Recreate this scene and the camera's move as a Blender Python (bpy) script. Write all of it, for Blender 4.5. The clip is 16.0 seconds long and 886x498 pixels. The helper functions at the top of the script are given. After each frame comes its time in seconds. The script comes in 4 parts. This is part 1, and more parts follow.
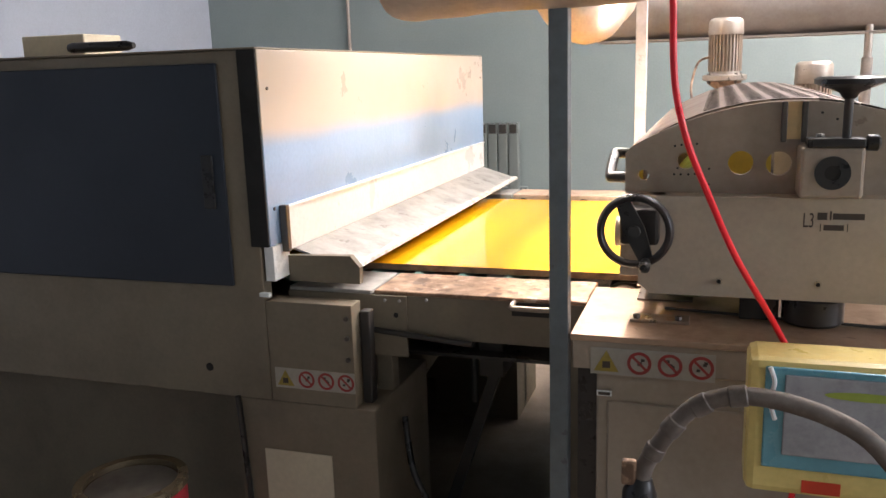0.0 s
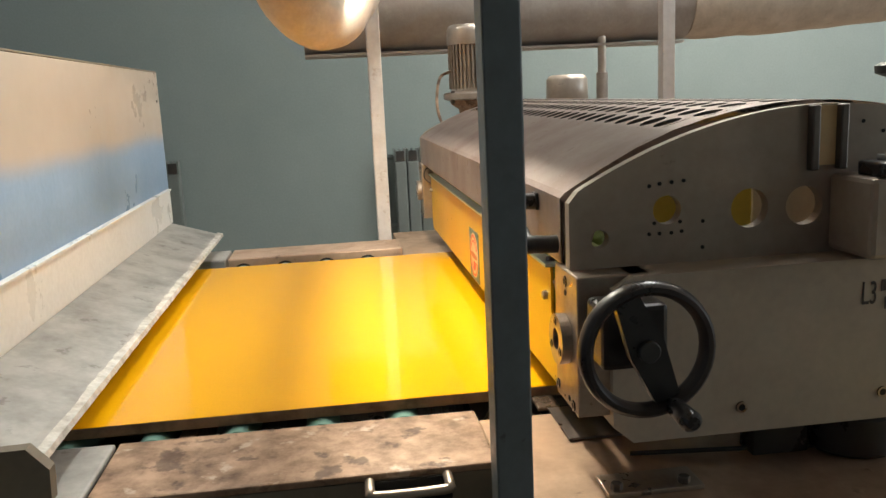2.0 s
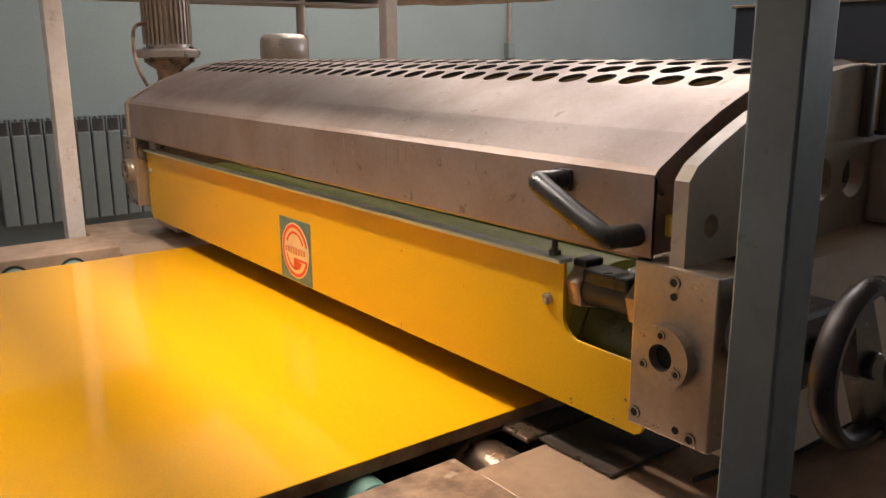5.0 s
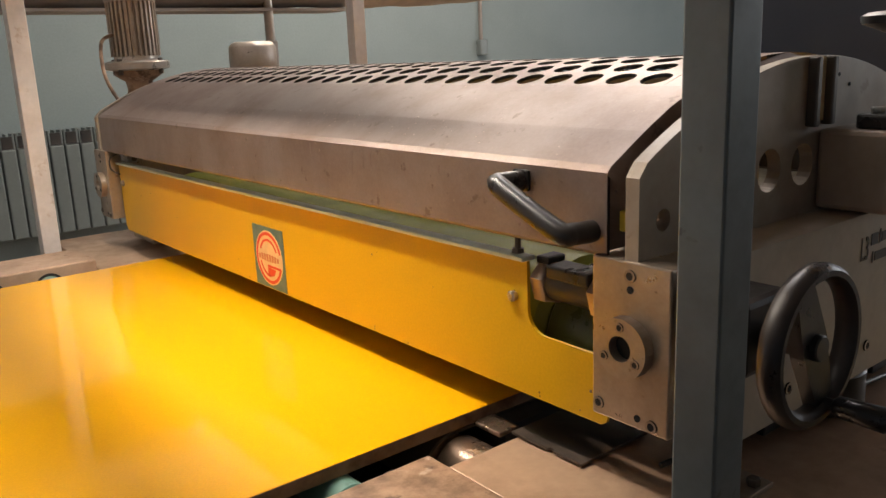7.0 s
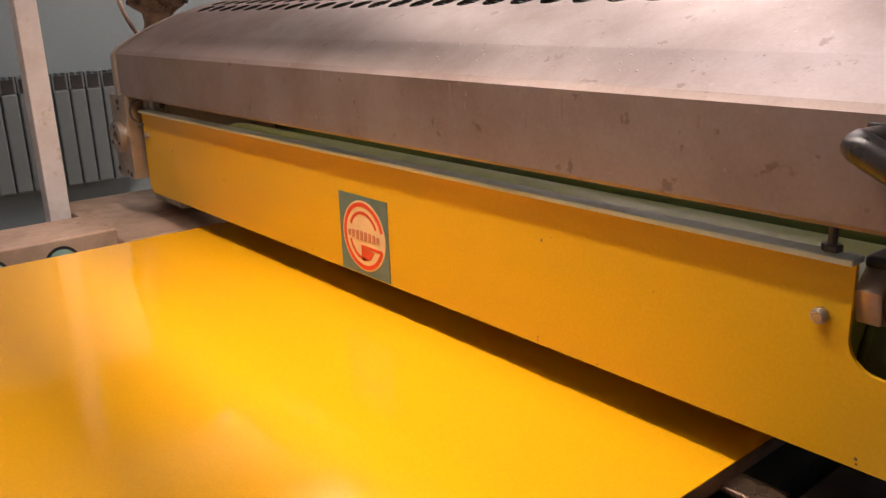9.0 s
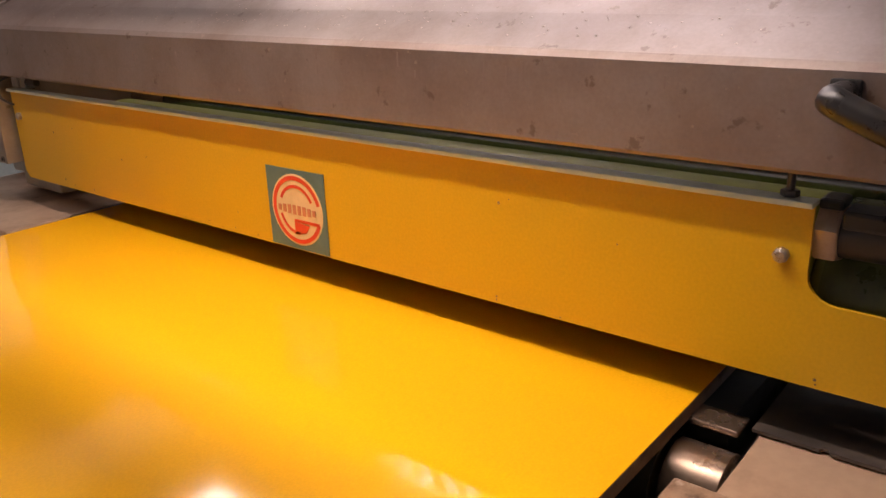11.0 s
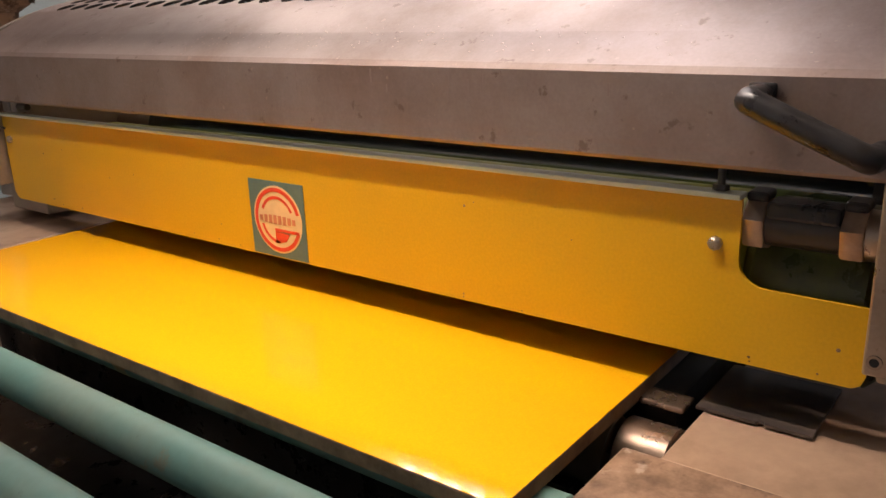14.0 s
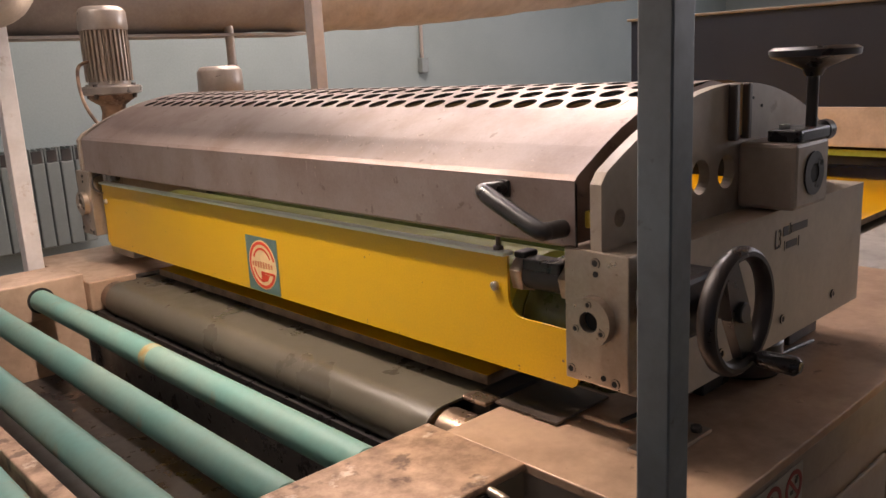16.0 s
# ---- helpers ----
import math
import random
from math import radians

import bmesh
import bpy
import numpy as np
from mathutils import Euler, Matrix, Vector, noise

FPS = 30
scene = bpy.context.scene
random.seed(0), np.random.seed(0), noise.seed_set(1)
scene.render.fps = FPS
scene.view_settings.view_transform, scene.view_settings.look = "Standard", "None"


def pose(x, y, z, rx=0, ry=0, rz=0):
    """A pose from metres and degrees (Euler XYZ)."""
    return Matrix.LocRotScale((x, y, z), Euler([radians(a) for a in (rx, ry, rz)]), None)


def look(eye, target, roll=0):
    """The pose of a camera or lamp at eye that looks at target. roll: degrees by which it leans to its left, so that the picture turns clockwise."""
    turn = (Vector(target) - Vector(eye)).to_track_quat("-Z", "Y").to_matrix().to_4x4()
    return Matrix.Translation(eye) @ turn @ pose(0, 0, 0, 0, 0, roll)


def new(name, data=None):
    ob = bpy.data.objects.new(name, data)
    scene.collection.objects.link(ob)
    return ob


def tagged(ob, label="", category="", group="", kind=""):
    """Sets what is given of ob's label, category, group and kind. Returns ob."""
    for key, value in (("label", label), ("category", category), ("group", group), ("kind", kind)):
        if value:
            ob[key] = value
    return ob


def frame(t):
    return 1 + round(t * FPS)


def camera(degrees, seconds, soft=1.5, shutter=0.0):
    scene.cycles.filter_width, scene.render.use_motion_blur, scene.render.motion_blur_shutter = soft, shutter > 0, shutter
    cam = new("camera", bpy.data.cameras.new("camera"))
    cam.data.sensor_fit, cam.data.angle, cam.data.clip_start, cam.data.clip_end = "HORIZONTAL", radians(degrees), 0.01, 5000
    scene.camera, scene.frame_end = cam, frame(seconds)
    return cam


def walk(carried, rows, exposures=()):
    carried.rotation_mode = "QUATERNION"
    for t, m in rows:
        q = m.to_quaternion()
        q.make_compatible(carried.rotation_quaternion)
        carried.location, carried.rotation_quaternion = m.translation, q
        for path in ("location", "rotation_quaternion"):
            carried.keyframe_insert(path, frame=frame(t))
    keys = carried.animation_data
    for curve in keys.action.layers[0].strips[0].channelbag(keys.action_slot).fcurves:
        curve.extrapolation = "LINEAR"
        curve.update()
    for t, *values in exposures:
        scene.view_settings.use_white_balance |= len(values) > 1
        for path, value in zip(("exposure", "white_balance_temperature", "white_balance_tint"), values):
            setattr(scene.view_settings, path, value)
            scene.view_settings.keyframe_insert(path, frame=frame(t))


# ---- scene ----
cam = camera(56.6, 16.0)
PATH = [
    (0, (0.145, -1.677, 1.351), (-0.475, 0.178, 0.934), -1.8),
    (0.5, (0.053, -1.5, 1.339), (-0.41, 0.401, 0.924), -2.1),
    (1, (0.001, -1.286, 1.341), (-0.339, 0.645, 0.947), -1.7),
    (1.5, (-0.113, -1.106, 1.317), (-0.198, 0.856, 0.937), -1.6),
    (2, (-0.27, -0.922, 1.315), (-0.027, 1.028, 0.943), -2.7),
    (2.5, (-0.379, -0.748, 1.296), (0.122, 1.149, 0.907), -2.9),
    (3, (-0.422, -0.556, 1.308), (0.226, 1.285, 0.873), -5.0),
    (3.5, (-0.527, -0.472, 1.302), (0.354, 1.262, 0.837), -2.9),
    (4, (-0.572, -0.452, 1.289), (0.477, 1.182, 0.81), -1.2),
    (4.5, (-0.592, -0.46, 1.299), (0.535, 1.12, 0.816), -0.9),
    (5, (-0.599, -0.472, 1.294), (0.575, 1.081, 0.836), -0.3),
    (7.3, (-0.594, -0.5, 1.304), (0.612, 1.027, 0.838), -2.5),
    (7.5, (-0.589, -0.469, 1.292), (0.612, 1.064, 0.836), -2.0),
    (8, (-0.59, -0.35, 1.275), (0.592, 1.188, 0.786), -2.0),
    (8.5, (-0.56, -0.193, 1.269), (0.605, 1.341, 0.733), -2.1),
    (9, (-0.567, -0.123, 1.267), (0.653, 1.354, 0.692), -1.7),
    (9.5, (-0.609, -0.067, 1.264), (0.723, 1.294, 0.653), -1.3),
    (10, (-0.646, -0.049, 1.261), (0.782, 1.21, 0.648), -0.8),
    (10.2, (-0.646, -0.049, 1.272), (0.789, 1.191, 0.637), -1.4),
    (12.5, (-0.69, -0.053, 1.276), (0.817, 1.094, 0.632), -1.4),
    (13, (-0.699, -0.062, 1.266), (0.818, 1.085, 0.648), -1.2),
    (13.5, (-0.71, -0.072, 1.263), (0.81, 1.073, 0.649), -1.6),
    (14, (-0.709, -0.106, 1.258), (0.804, 1.066, 0.678), -2.0),
    (14.5, (-0.698, -0.196, 1.278), (0.733, 1.086, 0.724), -3.8),
    (15, (-0.692, -0.332, 1.3), (0.622, 1.083, 0.778), -5.3),
    (15.5, (-0.725, -0.44, 1.316), (0.562, 1.021, 0.861), -4.3),
    (16, (-0.756, -0.586, 1.327), (0.569, 0.847, 0.889), -2.9),
]
EXPOSURES = [(0, 1.72, 6350, 15), (0.5, 1.55, 6350, 13), (1.0, 1.2, 6400, 12), (1.5, 0.8, 6450, 9), (2.0, 0.58, 6450, 4), (2.5, 0.38, 6450, 3), (3.5, 0.05, 6600, 13), (5.0, 0.05, 6650, 15), (7.5, 0.1, 6700, 12), (8.0, 0.05, 6700, 15), (9.0, -0.18, 6700, 25), (10.0, -0.24, 6700, 27), (12.5, -0.28, 6700, 25), (13.5, -0.22, 6700, 24), (14.0, -0.05, 6700, 22), (14.5, 0.08, 6800, 23), (16.0, 0.42, 6900, 24)]
walk(cam, [(t, look(eye, target, roll)) for t, eye, target, roll in PATH], EXPOSURES)


# ---- world, lights ----
world = bpy.data.worlds.new("world")
scene.world = world
world.use_nodes = True
_wn = world.node_tree.nodes
_sky = _wn.new("ShaderNodeTexSky")
_sky.sky_type = "NISHITA"
_sky.sun_disc = False
_sky.sun_elevation, _sky.sun_rotation = radians(35), radians(120)
world.node_tree.links.new(_sky.outputs[0], _wn["Background"].inputs[0])
_wn["Background"].inputs[1].default_value = 0.08


def area_lamp(name, m, sx, sy, watts, colour):
    data = bpy.data.lights.new(name, "AREA")
    data.shape, data.size, data.size_y, data.energy, data.color = "RECTANGLE", sx, sy, watts, colour
    ob = new(name, data)
    ob.matrix_world = m
    return ob


# tubes over the conveyor, ceiling tubes, daylight in the window openings, all unseen
area_lamp("conveyor_tube_light", pose(-0.20, 0.64, 1.700), 0.03, 0.92, 14.3, (1.0, 0.91, 0.78))
area_lamp("conveyor_tube_light", pose(-0.55, 0.60, 1.700), 0.03, 0.92, 3.3, (1.0, 0.97, 0.92))
# first one follows from the board's glint, the others are added fill
CEILING_LIGHTS = [(2.7, 2.4, 56, (1.0, 0.88, 0.77)), (-1.2, 1.2, 4, (0.97, 1.0, 0.92)), (1.1, 1.3, 22, (0.97, 0.96, 0.98)), (1.4, 3.0, 26, (1.0, 0.90, 0.80))]
for _x, _y, _w, _c in CEILING_LIGHTS:
    area_lamp("unseen_ceiling_tube", pose(_x, _y, 3.36), 0.5, 1.2, _w, _c)
# added fill for the front faces, set in an assumed window
area_lamp("window_daylight", pose(4.2, -3.95, 2.0, 90, 0, 0), 1.3, 1.5, 3, (1.0, 0.96, 0.94))
WINDOWS = [-1.6, 0.4]
for _y in WINDOWS:
    area_lamp("window_daylight", pose(7.95, _y, 2.1, 90, 0, 90), 1.3, 1.5, 60, (0.86, 0.92, 1.0))


# ---- materials ----
def material(name, colour, rough=0.5, metal=0.0, dirt=None, amount=0.35, scale=6.0, grain=90.0, bump=0.05, second=None, coat=0.0, rvar=0.15, spec=0.5, shift=0.0):
    """Colour with large stains, fine grain, roughness variation and fine relief, in metres."""
    m = bpy.data.materials.new(name)
    m.use_nodes = True
    nt = m.node_tree
    b = nt.nodes["Principled BSDF"]
    co = nt.nodes.new("ShaderNodeTexCoord")
    big = nt.nodes.new("ShaderNodeTexNoise")
    big.inputs["Scale"].default_value, big.inputs["Detail"].default_value, big.inputs["Roughness"].default_value = scale, 8, 0.65
    fine = nt.nodes.new("ShaderNodeTexNoise")
    fine.inputs["Scale"].default_value, fine.inputs["Detail"].default_value = grain, 4
    for n in (big, fine):
        nt.links.new(co.outputs["Object"], n.inputs["Vector"])
    ramp = nt.nodes.new("ShaderNodeValToRGB")
    ramp.color_ramp.elements[0].position, ramp.color_ramp.elements[1].position = 0.42 + shift, 0.72 + shift
    nt.links.new(big.outputs["Fac"], ramp.inputs[0])
    mix = nt.nodes.new("ShaderNodeMix")
    mix.data_type = "RGBA"
    mix.inputs[6].default_value = (*colour, 1)
    d = dirt or tuple(c * 0.55 for c in colour)
    mix.inputs[7].default_value = (*d, 1)
    mul = nt.nodes.new("ShaderNodeMath")
    mul.operation = "MULTIPLY"
    mul.inputs[1].default_value = amount
    nt.links.new(ramp.outputs[0], mul.inputs[0])
    nt.links.new(mul.outputs[0], mix.inputs[0])
    mix2 = nt.nodes.new("ShaderNodeMix")
    mix2.data_type, mix2.blend_type = "RGBA", "MULTIPLY"
    g = nt.nodes.new("ShaderNodeMapRange")
    g.inputs[1].default_value, g.inputs[2].default_value, g.inputs[3].default_value, g.inputs[4].default_value = 0.3, 0.7, 0.95, 1.04
    nt.links.new(fine.outputs["Fac"], g.inputs[0])
    comb = nt.nodes.new("ShaderNodeCombineColor")
    for i in range(3):
        nt.links.new(g.outputs[0], comb.inputs[i])
    mix2.inputs[0].default_value = 1.0
    nt.links.new(mix.outputs[2], mix2.inputs[6])
    nt.links.new(comb.outputs[0], mix2.inputs[7])
    nt.links.new(mix2.outputs[2], b.inputs["Base Color"])
    rr = nt.nodes.new("ShaderNodeMapRange")
    rr.inputs[1].default_value, rr.inputs[2].default_value = 0.35, 0.7
    rr.inputs[3].default_value, rr.inputs[4].default_value = max(0.02, rough - rvar), min(1, rough + rvar)
    nt.links.new(big.outputs["Fac"], rr.inputs[0])
    nt.links.new(rr.outputs[0], b.inputs["Roughness"])
    b.inputs["Metallic"].default_value = metal
    b.inputs["Specular IOR Level"].default_value = spec
    b.inputs["Coat Weight"].default_value = coat
    b.inputs["Coat Roughness"].default_value = 0.05
    if bump:
        bp = nt.nodes.new("ShaderNodeBump")
        bp.inputs["Strength"].default_value, bp.inputs["Distance"].default_value = bump, 0.002
        nt.links.new(fine.outputs["Fac"], bp.inputs["Height"])
        nt.links.new(bp.outputs[0], b.inputs["Normal"])
    return m


def glow(name, colour, strength):
    m = bpy.data.materials.new(name)
    m.use_nodes = True
    b = m.node_tree.nodes["Principled BSDF"]
    b.inputs["Base Color"].default_value = (*colour, 1)
    b.inputs["Emission Color"].default_value = (*colour, 1)
    b.inputs["Emission Strength"].default_value = strength
    return m


M_wall = material("wall_paint", (0.235, 0.285, 0.285), 0.75, dirt=(0.20, 0.245, 0.245), amount=0.5, scale=1.2, bump=0.08)
M_wall_blue = material("wall_paint_blue", (0.42, 0.46, 0.54), 0.75, amount=0.2, scale=1.0)
M_ceiling = material("ceiling_paint", (0.4, 0.4, 0.39), 0.85, amount=0.2)
M_floor = material("floor_concrete", (0.36, 0.285, 0.225), 0.65, dirt=(0.17, 0.13, 0.10), amount=0.8, scale=3, bump=0.15)
M_steel = material("hood_steel", (0.305, 0.242, 0.218), 0.44, 0.55, dirt=(0.17, 0.105, 0.075), amount=0.6, scale=7, grain=260, bump=0.03, rvar=0.04)
M_plate = material("machine_enamel", (0.36, 0.295, 0.235), 0.5, 0.15, dirt=(0.22, 0.17, 0.13), amount=0.45, scale=9, bump=0.05)
M_body = material("body_enamel", (0.46, 0.385, 0.30), 0.5, 0.0, dirt=(0.26, 0.21, 0.16), amount=0.4, scale=5, bump=0.05)
M_cabinet = material("cabinet_enamel", (0.38, 0.31, 0.24), 0.5, 0.0, dirt=(0.2, 0.16, 0.12), amount=0.5, scale=4, bump=0.05)
M_table = material("tabletop_metal", (0.50, 0.335, 0.225), 0.45, 0.25, dirt=(0.16, 0.10, 0.065), amount=0.7, scale=6, bump=0.08)
M_rust = material("rusty_rail", (0.44, 0.28, 0.18), 0.6, 0.2, dirt=(0.11, 0.06, 0.035), amount=0.95, scale=16, bump=0.15, shift=-0.05)
M_block = material("machined_steel", (0.42, 0.35, 0.285), 0.38, 0.75, dirt=(0.26, 0.19, 0.13), amount=0.45, scale=18, grain=220, bump=0.04)
M_collar = material("collar_steel", (0.55, 0.42, 0.32), 0.42, 0.5, dirt=(0.30, 0.19, 0.12), amount=0.6, scale=40, bump=0.05)
M_worn = material("worn_drum_steel", (0.25, 0.175, 0.125), 0.36, 0.8, dirt=(0.12, 0.08, 0.06), amount=0.5, scale=25)
M_bolt = material("dark_bolt_steel", (0.13, 0.11, 0.095), 0.5, 0.7, bump=0.02)
M_screw = material("screw_head_steel", (0.36, 0.29, 0.23), 0.4, 0.6, dirt=(0.12, 0.08, 0.06), amount=0.6, scale=60, bump=0.02)
# near-black standing in for shade in bores and recesses; also plain black parts
M_hole = material("dark_recess", (0.012, 0.011, 0.010), 0.8, bump=0)
M_yellow = material("yellow_enamel", (0.68, 0.385, 0.008), 0.36, dirt=(0.58, 0.29, 0.01), amount=0.22, scale=1.6, grain=300, bump=0.02, rvar=0.05)
M_sheet = material("wet_yellow_lacquer", (0.84, 0.40, 0.005), 0.10, dirt=(0.80, 0.38, 0.006), amount=0.1, scale=1.5, grain=400, bump=0.0, coat=0.35, rvar=0.03, spec=0.4)
M_mdf = material("fibreboard_edge", (0.29, 0.19, 0.115), 0.8, dirt=(0.07, 0.035, 0.02), amount=0.8, scale=20)
M_lip = material("plate_lip", (0.74, 0.80, 0.66), 0.4, 0.0, dirt=(0.52, 0.58, 0.36), amount=0.3, scale=4, rvar=0.05)
M_roller_wet = material("coating_roller_rubber", (0.30, 0.32, 0.04), 0.45, dirt=(0.18, 0.21, 0.06), amount=0.6, scale=5, bump=0.01)
# the coating roller's olive, darkened for the shade behind the notch
M_shaded_roller = material("shaded_roller_end", (0.045, 0.05, 0.016), 0.3, dirt=(0.16, 0.17, 0.03), amount=0.6, scale=14)
M_doctor = material("doctor_roller_chrome", (0.25, 0.30, 0.36), 0.16, 0.9, bump=0.01)
M_green = material("green_roller_sleeve", (0.105, 0.23, 0.195), 0.58, dirt=(0.24, 0.25, 0.19), amount=0.55, scale=5, bump=0.04)
M_stain = material("rust_stain", (0.30, 0.19, 0.06), 0.5, dirt=(0.22, 0.38, 0.30), amount=1.0, scale=40)
M_belt = material("belt_rubber", (0.070, 0.060, 0.044), 0.36, dirt=(0.11, 0.092, 0.062), amount=0.6, scale=6, bump=0.05)
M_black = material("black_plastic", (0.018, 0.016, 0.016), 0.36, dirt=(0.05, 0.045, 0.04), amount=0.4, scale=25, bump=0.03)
M_wheel = material("worn_bakelite", (0.018, 0.013, 0.012), 0.42, dirt=(0.05, 0.036, 0.03), amount=0.6, scale=18, bump=0.05)
M_rail = material("beige_rail_paint", (0.50, 0.345, 0.245), 0.5, 0.1, dirt=(0.24, 0.15, 0.10), amount=0.55, scale=11, bump=0.06)
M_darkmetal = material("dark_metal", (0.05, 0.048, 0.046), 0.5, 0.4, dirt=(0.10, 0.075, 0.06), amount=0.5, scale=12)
M_flap = material("worn_flap_steel", (0.075, 0.06, 0.052), 0.45, 0.4, dirt=(0.19, 0.14, 0.11), amount=0.7, scale=22, bump=0.08)
M_navy = material("navy_enamel", (0.020, 0.026, 0.038), 0.45, dirt=(0.018, 0.026, 0.04), amount=0.3, scale=3)
M_blue = material("pale_blue_enamel", (0.23, 0.32, 0.47), 0.45, dirt=(0.21, 0.29, 0.43), amount=0.3, scale=4, bump=0.02)


def painted_upper_light(m, upper, z0, z1):
    """Warm light painted in as a second colour above a soft, slightly wavy line."""
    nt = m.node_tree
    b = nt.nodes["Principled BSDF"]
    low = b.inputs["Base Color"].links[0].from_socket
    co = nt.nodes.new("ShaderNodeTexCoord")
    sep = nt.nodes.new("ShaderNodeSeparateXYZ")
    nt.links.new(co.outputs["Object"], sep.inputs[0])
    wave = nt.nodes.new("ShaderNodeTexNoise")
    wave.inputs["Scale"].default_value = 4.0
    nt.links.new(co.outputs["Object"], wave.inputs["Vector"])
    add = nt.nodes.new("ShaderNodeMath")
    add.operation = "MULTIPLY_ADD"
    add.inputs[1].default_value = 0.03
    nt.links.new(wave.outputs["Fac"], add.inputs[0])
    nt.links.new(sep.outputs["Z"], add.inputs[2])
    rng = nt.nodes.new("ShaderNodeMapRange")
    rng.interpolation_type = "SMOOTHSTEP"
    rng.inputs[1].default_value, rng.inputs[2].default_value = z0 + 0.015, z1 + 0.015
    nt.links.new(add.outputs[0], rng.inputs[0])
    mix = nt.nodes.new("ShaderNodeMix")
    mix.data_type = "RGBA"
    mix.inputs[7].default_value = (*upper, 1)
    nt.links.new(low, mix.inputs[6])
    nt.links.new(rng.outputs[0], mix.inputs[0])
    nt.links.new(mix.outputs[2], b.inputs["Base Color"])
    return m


def speckle(m, colour, scale, cut, strength):
    """Small irregular spots and scuffs of a second colour."""
    nt = m.node_tree
    b = nt.nodes["Principled BSDF"]
    low = b.inputs["Base Color"].links[0].from_socket
    co = nt.nodes.new("ShaderNodeTexCoord")
    n = nt.nodes.new("ShaderNodeTexNoise")
    n.inputs["Scale"].default_value, n.inputs["Detail"].default_value, n.inputs["Roughness"].default_value = scale, 5, 0.6
    nt.links.new(co.outputs["Object"], n.inputs["Vector"])
    rng = nt.nodes.new("ShaderNodeMapRange")
    rng.inputs[1].default_value, rng.inputs[2].default_value, rng.inputs[4].default_value = cut, cut + 0.05, strength
    nt.links.new(n.outputs["Fac"], rng.inputs[0])
    mix = nt.nodes.new("ShaderNodeMix")
    mix.data_type = "RGBA"
    mix.inputs[7].default_value = (*colour, 1)
    nt.links.new(low, mix.inputs[6])
    nt.links.new(rng.outputs[0], mix.inputs[0])
    nt.links.new(mix.outputs[2], b.inputs["Base Color"])
    return m




# cream above about 1.2 m puts the warm light into the colour
M_panel = painted_upper_light(material("enamel_with_painted_light", (0.26, 0.37, 0.52), 0.4, dirt=(0.24, 0.34, 0.47), amount=0.3, scale=4, bump=0.02), (0.50, 0.42, 0.34), 1.198, 1.25)
M_oven = material("oven_enamel", (0.215, 0.175, 0.122), 0.55, dirt=(0.135, 0.105, 0.075), amount=0.6, scale=4)
M_white = material("white_enamel", (0.82, 0.82, 0.80), 0.4, dirt=(0.66, 0.64, 0.60), amount=0.2, scale=6, bump=0.02)
M_tray = material("tray_steel", (0.45, 0.43, 0.40), 0.5, 0.2, dirt=(0.22, 0.20, 0.18), amount=0.75, scale=9, bump=0.06)
M_post = material("grey_post_paint", (0.145, 0.168, 0.178), 0.45, 0.1, dirt=(0.085, 0.085, 0.085), amount=0.5, scale=14)
M_post_white = material("white_post_paint", (0.72, 0.68, 0.66), 0.45, dirt=(0.5, 0.42, 0.36), amount=0.45, scale=10)
M_canvas = material("canvas_duct_cloth", (0.62, 0.52, 0.42), 0.85, dirt=(0.32, 0.24, 0.17), amount=0.6, scale=8, bump=0.3)
M_duct = material("duct_cloth_grey", (0.42, 0.37, 0.33), 0.8, dirt=(0.25, 0.2, 0.17), amount=0.6, scale=5, bump=0.3)
M_alu = material("motor_aluminium", (0.54, 0.48, 0.42), 0.42, 0.55, dirt=(0.36, 0.26, 0.18), amount=0.5, scale=14, bump=0.05)
M_fins = material("motor_fins", (0.44, 0.36, 0.29), 0.5, 0.4, dirt=(0.26, 0.17, 0.11), amount=0.6, scale=14)
M_radiator = material("radiator_enamel", (0.165, 0.19, 0.185), 0.45, amount=0.2, scale=3)
M_red = material("red_cable_sheath", (0.95, 0.02, 0.035), 0.35, amount=0.1, bump=0.02)
M_hose = material("grey_hose", (0.115, 0.088, 0.072), 0.6, dirt=(0.26, 0.22, 0.19), amount=0.6, scale=30, bump=0.2)
M_foam = material("yellow_panel_case", (0.80, 0.62, 0.22), 0.4, dirt=(0.66, 0.48, 0.14), amount=0.4, scale=20)
M_teal = material("teal_panel_frame", (0.13, 0.36, 0.44), 0.3, amount=0.2, coat=0.5)
M_screen = material("screen_glass", (0.40, 0.40, 0.42), 0.16, dirt=(0.2, 0.2, 0.22), amount=0.6, scale=25, coat=0.6)
M_green_line = material("green_trace", (0.38, 0.46, 0.08), 0.3)
M_paper = material("cream_paper", (0.62, 0.54, 0.40), 0.8, amount=0.2)
M_sticker = material("sticker_film", (0.40, 0.365, 0.31), 0.5, amount=0.3, scale=20)
M_decal_red = material("decal_red", (0.72, 0.06, 0.02), 0.4, amount=0.2)
M_decal_bars = material("decal_bars", (0.62, 0.22, 0.10), 0.45, amount=0.2)
M_decal_cream = material("decal_cream", (0.80, 0.58, 0.30), 0.45, amount=0.25, scale=25)
M_decal_green = material("decal_green", (0.10, 0.17, 0.15), 0.45, amount=0.3, scale=25)
M_warn = material("warning_yellow", (0.62, 0.45, 0.05), 0.5, amount=0.3)
M_sign_red = material("faded_sign_red", (0.33, 0.03, 0.025), 0.5, dirt=(0.25, 0.10, 0.08), amount=0.5, scale=60)
M_sign_yellow = material("faded_sign_yellow", (0.34, 0.25, 0.04), 0.5, dirt=(0.2, 0.15, 0.05), amount=0.5, scale=60)
